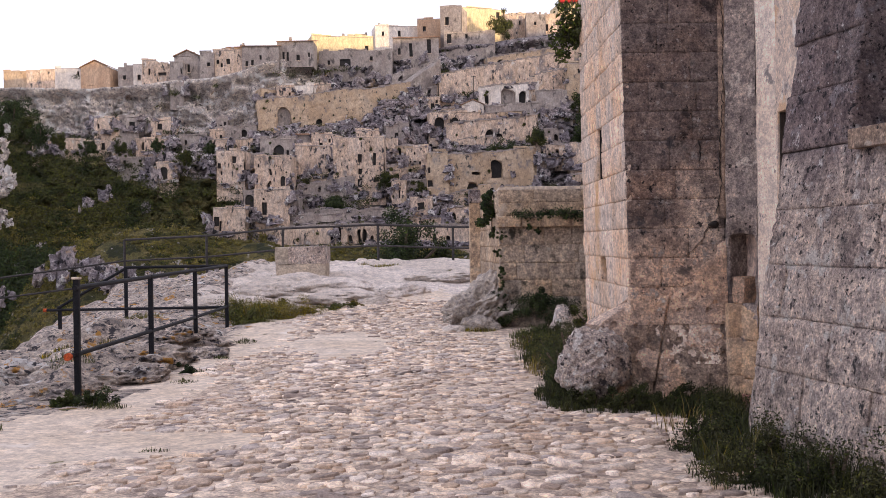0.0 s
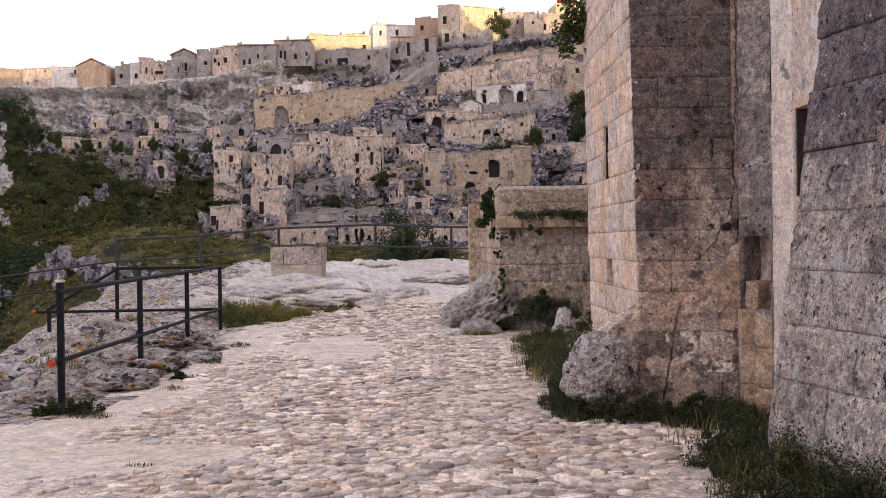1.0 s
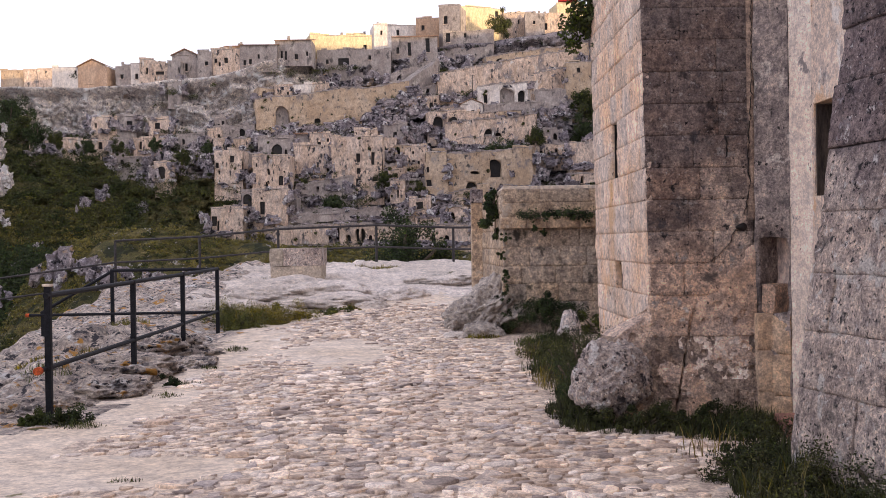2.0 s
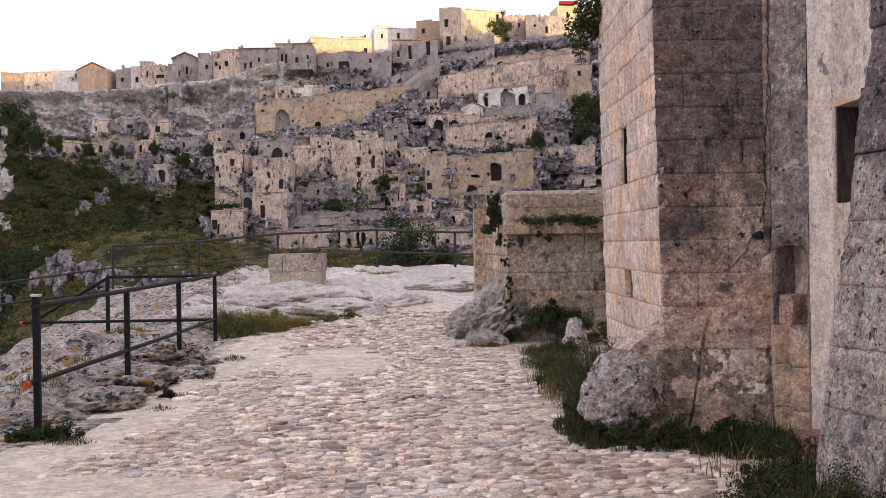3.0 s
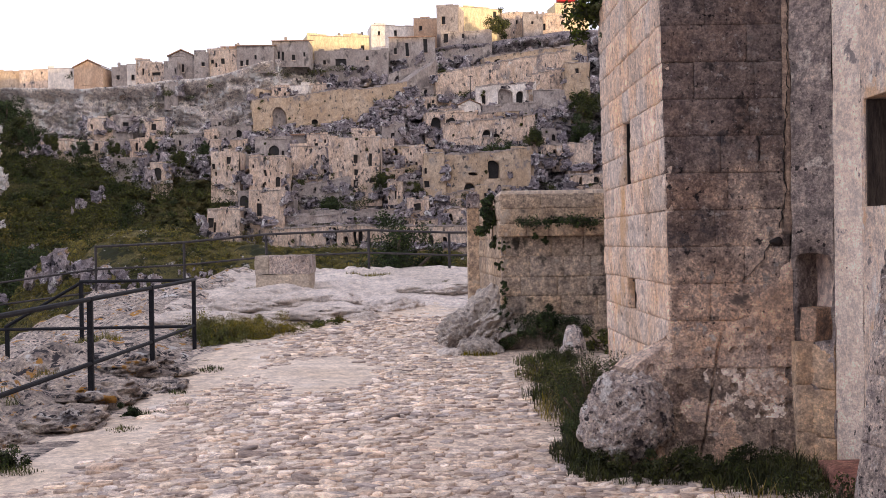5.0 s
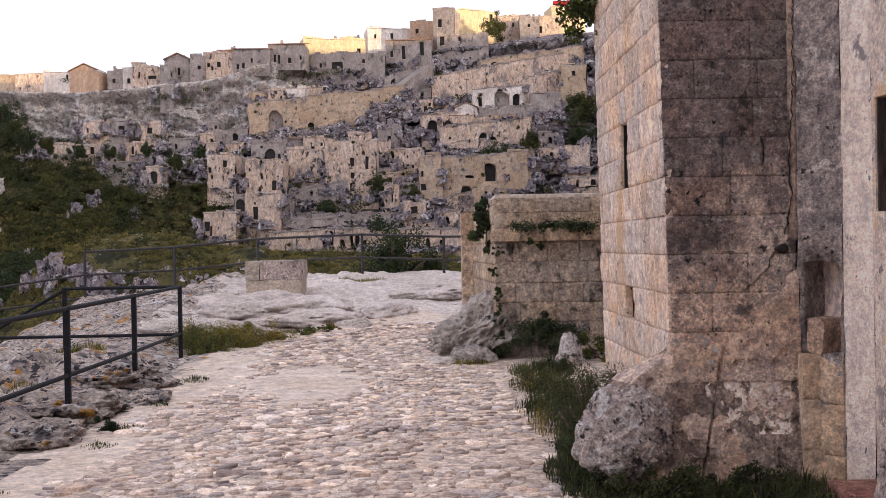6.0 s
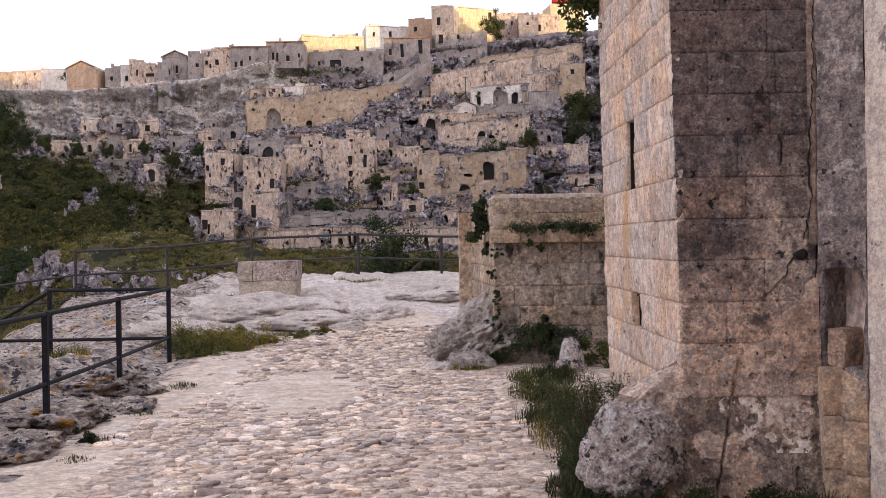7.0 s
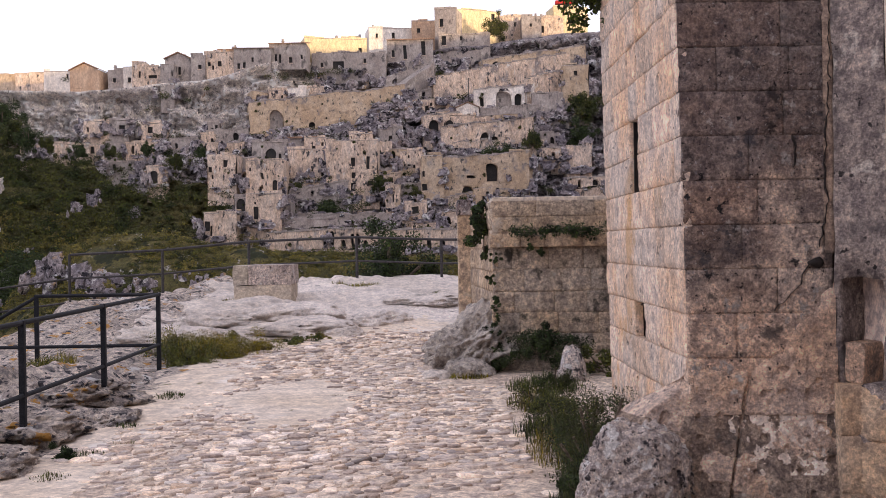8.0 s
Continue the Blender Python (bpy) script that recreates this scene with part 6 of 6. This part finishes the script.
def town_edges():
    """Rubble and weeds along the feet and tops of the town's walls, and crags between them."""
    rng = np.random.default_rng(17)
    rocks, weeds, radii = [], [], []
    for x, y, z, w, yaw in BASES:
        if z > 33:
            continue
        c, s = math.cos(math.radians(yaw)), math.sin(math.radians(yaw))
        for k in range(int(w / 1.1) + 1):
            a = rng.uniform(-0.5, w + 0.5)
            r = rng.uniform(0.35, 1.35)
            p = (x + c * a, y + s * a + rng.uniform(-0.6, 0.2), z - 0.25 * r)
            if rng.random() < 0.55:
                rocks.append((*p, r * 1.3, r, r * rng.uniform(0.5, 0.9)))
            elif rng.random() < 0.75:
                weeds.append((p[0], p[1], z + 0.1))
                radii.append((r * 1.1, r * 0.8, r * 0.8))
    for x, y, z, w, yaw in TOPS:
        if z > 38:
            continue
        c, s = math.cos(math.radians(yaw)), math.sin(math.radians(yaw))
        for k in range(int(w / 1.7)):
            a = rng.uniform(0.2, w)
            r = rng.uniform(0.25, 0.8)
            p = (x + c * a, y + s * a + rng.uniform(0.2, 1.2), z + 0.1)
            if rng.random() < 0.4:
                rocks.append((*p, r * 1.3, r, r * 0.6))
            elif rng.random() < 0.6:
                weeds.append(p)
                radii.append((r * 1.1, r * 0.8, r * 0.7))
    for x, y, z, w, h, yaw in FACES:
        if z > 33:
            continue
        c, s = math.cos(math.radians(yaw)), math.sin(math.radians(yaw))
        for k in range(int(w * h / 6)):
            a, b, r = rng.uniform(0.2, w), h * rng.random() ** 1.3, rng.uniform(0.08, 0.45)
            if fbm(x * 0.3 + a * 0.5, z * 0.3 + b * 0.5, 3, 88) < 0.58:
                continue
            weeds.append((x + c * a, y + s * a - 0.03, z + b))
            radii.append((r, 0.12, r))
    for k in range(700):
        x, z = rng.uniform(-88, 32), rng.uniform(-6, 42)
        if z > float(hill_top(x)) - 1.5 or (x < -34 and z < 12 and rng.random() < 0.97) or (x < -27 and z > 23) or (x < -56 and z < 26):
            continue
        r = rng.uniform(0.4, 1.7)
        rocks.append((x, float(hill_y(x, z)) - 0.6 - 1.0 * rng.random(), z, r * 1.1, r, r * rng.uniform(0.7, 1.4)))
    # pale pinnacles and boulders on the green slope
    for x, y, z, w, h, yaw in FACES:
        if z > 33:
            continue
        for k in range(5):
            q = rng.uniform(0.4, 1.2)
            a = rng.choice([-0.3, w + 0.2]) + rng.normal(0, 0.4)
            rocks.append((x + a * math.cos(math.radians(yaw)), y + a * math.sin(math.radians(yaw)) + rng.uniform(-0.2, 0.8), z + h * 0.85 * rng.random() ** 1.5, q, q, q * rng.uniform(0.6, 1.3)))
    for k in range(90):
        a = rng.random()
        x = -37.5 + 33 * a
        z = 22.6 + rng.random() ** 2 * (1.0 + 5.5 * float(sstep(0.45, 0.75, a)))
        q = rng.uniform(0.5, 1.5)
        rocks.append((x, float(hill_y(x, 23.4 + 3.9 * a)) - 2.9 - 0.5 * rng.random(), z + 3.6 * a, q * 1.3, q * 0.8, q * rng.uniform(0.5, 1.0)))
        if rng.random() < 0.5:
            weeds.append((x + rng.normal(0, 0.6), float(hill_y(x, 23.4 + 3.9 * a)) - 3.3, z + 3.6 * a + q * 0.5))
            radii.append((q * 0.8, 0.5, q * 0.6))
    V, F = rubble_rocks(rocks, 23)
    tagged(mesh_ob("crags", V, F, M_CRAG), "craggy grey rocks and rubble between the far houses", "rock", kind="stuff")
    V, F = leaf_cloud(weeds, radii, 70, 0.15, rng)
    tagged(mesh_ob("wall_weeds", V, F, M_SCRUB), "dark weeds along the far walls", "scrub", kind="stuff")


# crag grey blued for distance haze, with crevice shade as near-black spots
M_CRAG = mat("hazed_grey_crag", (0.4, 0.36, 0.365), (0.23, 0.215, 0.245), 0.4, 1.6, spots=(((0.42, 0.29, 0.18), 0.3, 0.61, 0.06), ((0.66, 0.63, 0.62), 0.8, 0.56, 0.05), ((0.04, 0.037, 0.045), 0.9, 0.55, 0.05), ((0.035, 0.032, 0.04), 2.2, 0.61, 0.04)), bump=1.0, dist=0.25)
wall_rng = random.Random(41)
for i in range(40):
    x, z = wall_rng.uniform(-52, 24), wall_rng.uniform(3, 32)
    if x < -30 and z < 13:
        x += 34
    L, h = wall_rng.uniform(4, 12), wall_rng.uniform(1.0, 2.5)
    gaps, a = [], wall_rng.uniform(0.4, 2.5)
    while a < L - 1.6 and h > 1.5:
        gaps.append((a, 0.1, wall_rng.uniform(0.5, 1.3), h * wall_rng.uniform(0.5, 0.8)))
        a += wall_rng.uniform(1.8, 5)
    terrace_wall(x, z, x + L, z + wall_rng.uniform(-0.3, 1.6), h, wall_rng.choice(("grey", "cream", "ochre", "cream")), 0.0, wall_rng.uniform(-2.6, -1.2), tuple(gaps))
for i in range(20):
    x, z = wall_rng.uniform(-50, 24), wall_rng.uniform(4, 30)
    if x < -32 and z < 14:
        x += 30
    w, h = wall_rng.uniform(2.2, 5.0), wall_rng.uniform(2.0, 3.8)
    gaps = [(wall_rng.uniform(0.2, 0.5) * w, 0.05, 0.75, min(1.7, h - 0.4))]
    if h > 2.6:
        gaps.append((0.68 * w, h * 0.55, 0.5, 0.7))
    house(x, float(hill_y(x, z)) - wall_rng.uniform(0.8, 2.2), z, w, h, wall_rng.choice(("cream", "cream", "grey", "ochre")), tuple(gaps), depth=5, yaw=wall_rng.uniform(-14, 14))
town_edges()


def far_tree(x, y, z, r, material, seed, label, squash=0.9):
    return shrub("far_tree", x, y, z, r, material, seed, 0.04 * r + 0.04, 34, 200, label, squash)


far_tree(-86.4, 219.0, 26.4, 3.9, M_LEAF, 61, "large dark tree beside the cliff")
far_tree(13.0, 246.0, 48.2, 2.8, M_SCRUB, 62, "olive tree between the top houses")
far_tree(28.6, 222.0, 26.5, 3.6, M_SCRUB, 63, "tall green bush on a terrace")
far_tree(27.6, 219.0, 20.5, 3.2, M_LEAF, 64, "dark ivy bush below a terrace wall")
far_tree(-30.0, 205.5, 10.8, 2.4, M_SCRUB, 65, "green bush beside a house")
far_tree(-27.0, 205.5, 11.2, 2.2, M_SCRUB, 66, "green bush beside a house")
far_tree(-20.3, 201.0, 7.0, 2.9, M_LEAF, 67, "round dark bush below the stairs")
far_tree(-38.5, 202.5, 8.6, 2.0, M_SCRUB, 68, "green bush on the slope")
far_tree(10.0, 208.0, 17.2, 2.2, M_LEAF, 69, "dark ivy over a terrace wall")
far_tree(13.4, 208.0, 16.6, 2.4, M_LEAF, 70, "dark ivy over a terrace wall")
far_tree(1.9, 206.5, 14.4, 2.3, M_LEAF, 71, "dark ivy over a rock face")
far_tree(18.0, 211.5, 20.4, 2.0, M_SCRUB, 72, "green bush on a terrace")
far_tree(-11.0, 203.0, 12.5, 1.8, M_SCRUB, 73, "green bush on the slope")
far_tree(-5.0, 204.0, 10.0, 1.9, M_SCRUB, 74, "green bush on the slope")

for i, (x, y, z, r) in enumerate(((-84.0, 206, 23.0, 3.0), (-79.5, 205, 21.8, 2.8), (-75.5, 204, 21.0, 2.3), (-71.5, 203, 20.2, 1.7), (-66.0, 203, 19.4, 1.5), (-60.0, 203, 19.0, 1.3), (-53.0, 202, 19.2, 1.3), (-48.0, 202, 17.0, 1.6), (-43.5, 202, 18.6, 1.2))):
    far_tree(x, y, z, r, M_SCRUB if i % 2 else M_LEAF, 80 + i, "dark bush along the cliff foot")

pole = tagged(empty("lamp_post", 6.1, 226.0, 32.2), "thin dark lamp post on a terrace wall", "lamp post")
tube_part("pole", (0, 0, -1.0), (0, 0, 3.6), 0.07, M_IRON_FAR, pole)
tube_part("lamp_arm", (-0.5, 0, 3.4), (0.5, 0, 3.4), 0.06, M_IRON_FAR, pole)
stairs = tagged(empty("stairway", -16.5, 202.5, 6.2), "worn stone stairway between the houses", "stairs")
for i in range(14):
    bm = bmesh.new()
    add_box(bm, 3.2 - 0.26 * i, 0.25 * i, -2.0, 5.0 - 0.26 * i, 0.25 * i + 1.2, 0.24 * i)
    part("step", bm, M_HOUSE["cream" if i % 2 else "grey"], stairs)

awning = tagged(empty("red_awning", 29.6, 258.0, 56.6), "small red awning on a roof terrace", "awning")
bm = bmesh.new()
add_box(bm, -2.2, -1.0, 0.9, 2.2, 1.0, 1.7, 0.1)
part("canvas", bm, mat("red_canvas", (0.45, 0.03, 0.03), (0.35, 0.03, 0.03), 2, 9, bump=0.2), awning)
for a in (-2.1, 2.1):
    tube_part("pole", (a, -0.9, -0.1), (a, -0.9, 0.95), 0.06, M_IRON_FAR, awning)



def outcrop(x, y, z, w, h, seed, label, material):
    """A craggy outcrop: broken angular rocks grown together."""
    rng = np.random.default_rng(seed)
    spots = []
    for k in range(int(10 + 5 * w * h / 6)):
        a, b = rng.uniform(-1, 1), rng.uniform(-1, 1)
        if a * a + b * b > 1.1:
            continue
        r = rng.uniform(0.28, 0.6) * min(w, h, 2.6)
        spots.append((x + a * w, y + rng.uniform(-1, 0.6) + 0.5 * b, z + b * h, r * rng.uniform(0.6, 1.3), r * 0.8, r * rng.uniform(0.6, 1.5)))
    thing = tagged(empty("rock_outcrop", 0, 0, 0), label, "rock", "rocks on the slope")
    for k, spot in enumerate(spots):
        V, F = rubble_rocks([spot], seed + 50 * k)
        mesh_ob("rock", V, F, material, thing)


def knoll_z(x, y):
    top = np.interp(x, [-95, -76, -67, -62, -57, -52, -44, -36, -26, -12, 5], [-40, -22, -8, -0.6, 2.4, 4.3, 4.0, 2.6, 1.2, 0.6, -0.5])
    return top - 0.055 * (y - 172) ** 2 * 0.2 - 0.42 * np.maximum(0, 170 - y) + 1.6 * (fbm(x * 0.2, y * 0.2, 4, 24) - 0.5) - 2.2 * np.abs(fbm(x * 0.5, y * 0.5, 4, 26) - 0.5)


M_KNOLL = mat("dry_grassy_knoll", (0.17, 0.145, 0.05), (0.08, 0.082, 0.03), 0.25, 1.6, spots=(((0.03, 0.035, 0.015), 0.4, 0.53, 0.06), ((0.26, 0.2, 0.085), 0.3, 0.6, 0.06), ((0.42, 0.39, 0.37), 0.6, 0.61, 0.04), ((0.03, 0.03, 0.02), 1.6, 0.58, 0.05)), bump=1.0, dist=0.4)
wide_sheet("knoll", -65.6, 6, 146, 186, 0.5, knoll_z, M_KNOLL, "low grassy knoll below the far town")


def knoll_growth():
    rng = np.random.default_rng(15)
    for name, material, n, th, leaf in (("dry_grass", M_SCRUB_DRY, 1700, 0.44, 0.13), ("scrub", M_SCRUB, 480, 0.54, 0.14)):
        x, y = rng.uniform(-65, 4, n * 3), rng.uniform(152, 173, n * 3)
        ok = np.flatnonzero(fbm(x * 0.14, y * 0.2, 3, 37 if name == "scrub" else 38) > th - 0.02)[:n]
        x, y = x[ok], y[ok]
        r = rng.uniform(0.3, 0.9, len(x)) * (1.3 if name == "scrub" else 0.9)
        V, F = leaf_cloud(np.stack([x, y, knoll_z(x, y) + 0.15], -1), np.stack([r * 1.4, r, r * 0.6], -1), 70, leaf, rng)
        tagged(mesh_ob(name, V, F, material), "dark low scrub on the knoll" if name == "scrub" else "dry yellow-green grass on the knoll", "scrub", kind="stuff")


knoll_growth()


def gorge_trees():
    """Dark woods down in the gorge, below the knoll's end."""
    rng = np.random.default_rng(25)
    x, z = rng.uniform(-90, -58, 900), rng.uniform(-16, 3, 900)
    ok = z < 1.5 - 0.1 * (x + 70) + 3 * (fbm(x * 0.2, z * 0.2, 3, 61) - 0.5)
    x, z = x[ok], z[ok]
    y = hill_y(x, z) - 4 - 3 * rng.random(len(x))
    r = rng.uniform(0.7, 1.9, len(x))
    V, F = leaf_cloud(np.stack([x, y, z], -1), np.stack([r * 1.2, r, r * 0.9], -1), 90, 0.2, rng)
    tagged(mesh_ob("gorge_woods", V, F, M_LEAF), "dark green woods down in the gorge", "woods", kind="stuff")


gorge_trees()
for i, (x, z, w, h) in enumerate(((-56.5, -2.0, 5.0, 2.4), (-50.5, -3.0, 2.8, 1.8), (-45.5, -3.4, 3.0, 1.3), (-37.0, -2.2, 2.4, 0.9), (-68.0, -6.0, 2.6, 1.6), (-50.5, -1.6, 1.2, 0.8), (-31.0, -2.8, 2.0, 0.8))):
    y = 170 + min(0, z - float(np.interp(x, [-76, -62, -52, -26], [-6, -0.4, 4.3, 1.2]))) / 0.42 - 1.0
    outcrop(x * y / 166, y, z, w, h, 300 + i, "pale craggy limestone outcrop under the knoll", M_CRAG)
for i, (x, y, z, w, h) in enumerate(((-77.2, 191, 19.8, 1.3, 3.4), (-76.3, 188, 12.6, 2.0, 3.4), (-76.0, 186, 6.0, 1.7, 2.4), (-62.5, 190, 9.0, 1.4, 1.0), (-59.5, 192, 10.6, 1.3, 1.2), (-69.5, 187, 2.0, 0.9, 0.7), (-72.5, 186, -2.0, 0.8, 1.2))):
    outcrop(x, y, z, w, h, 330 + i, "weathered rock outcrop on the green slope", M_CLIFF if i < 3 else M_CRAG)
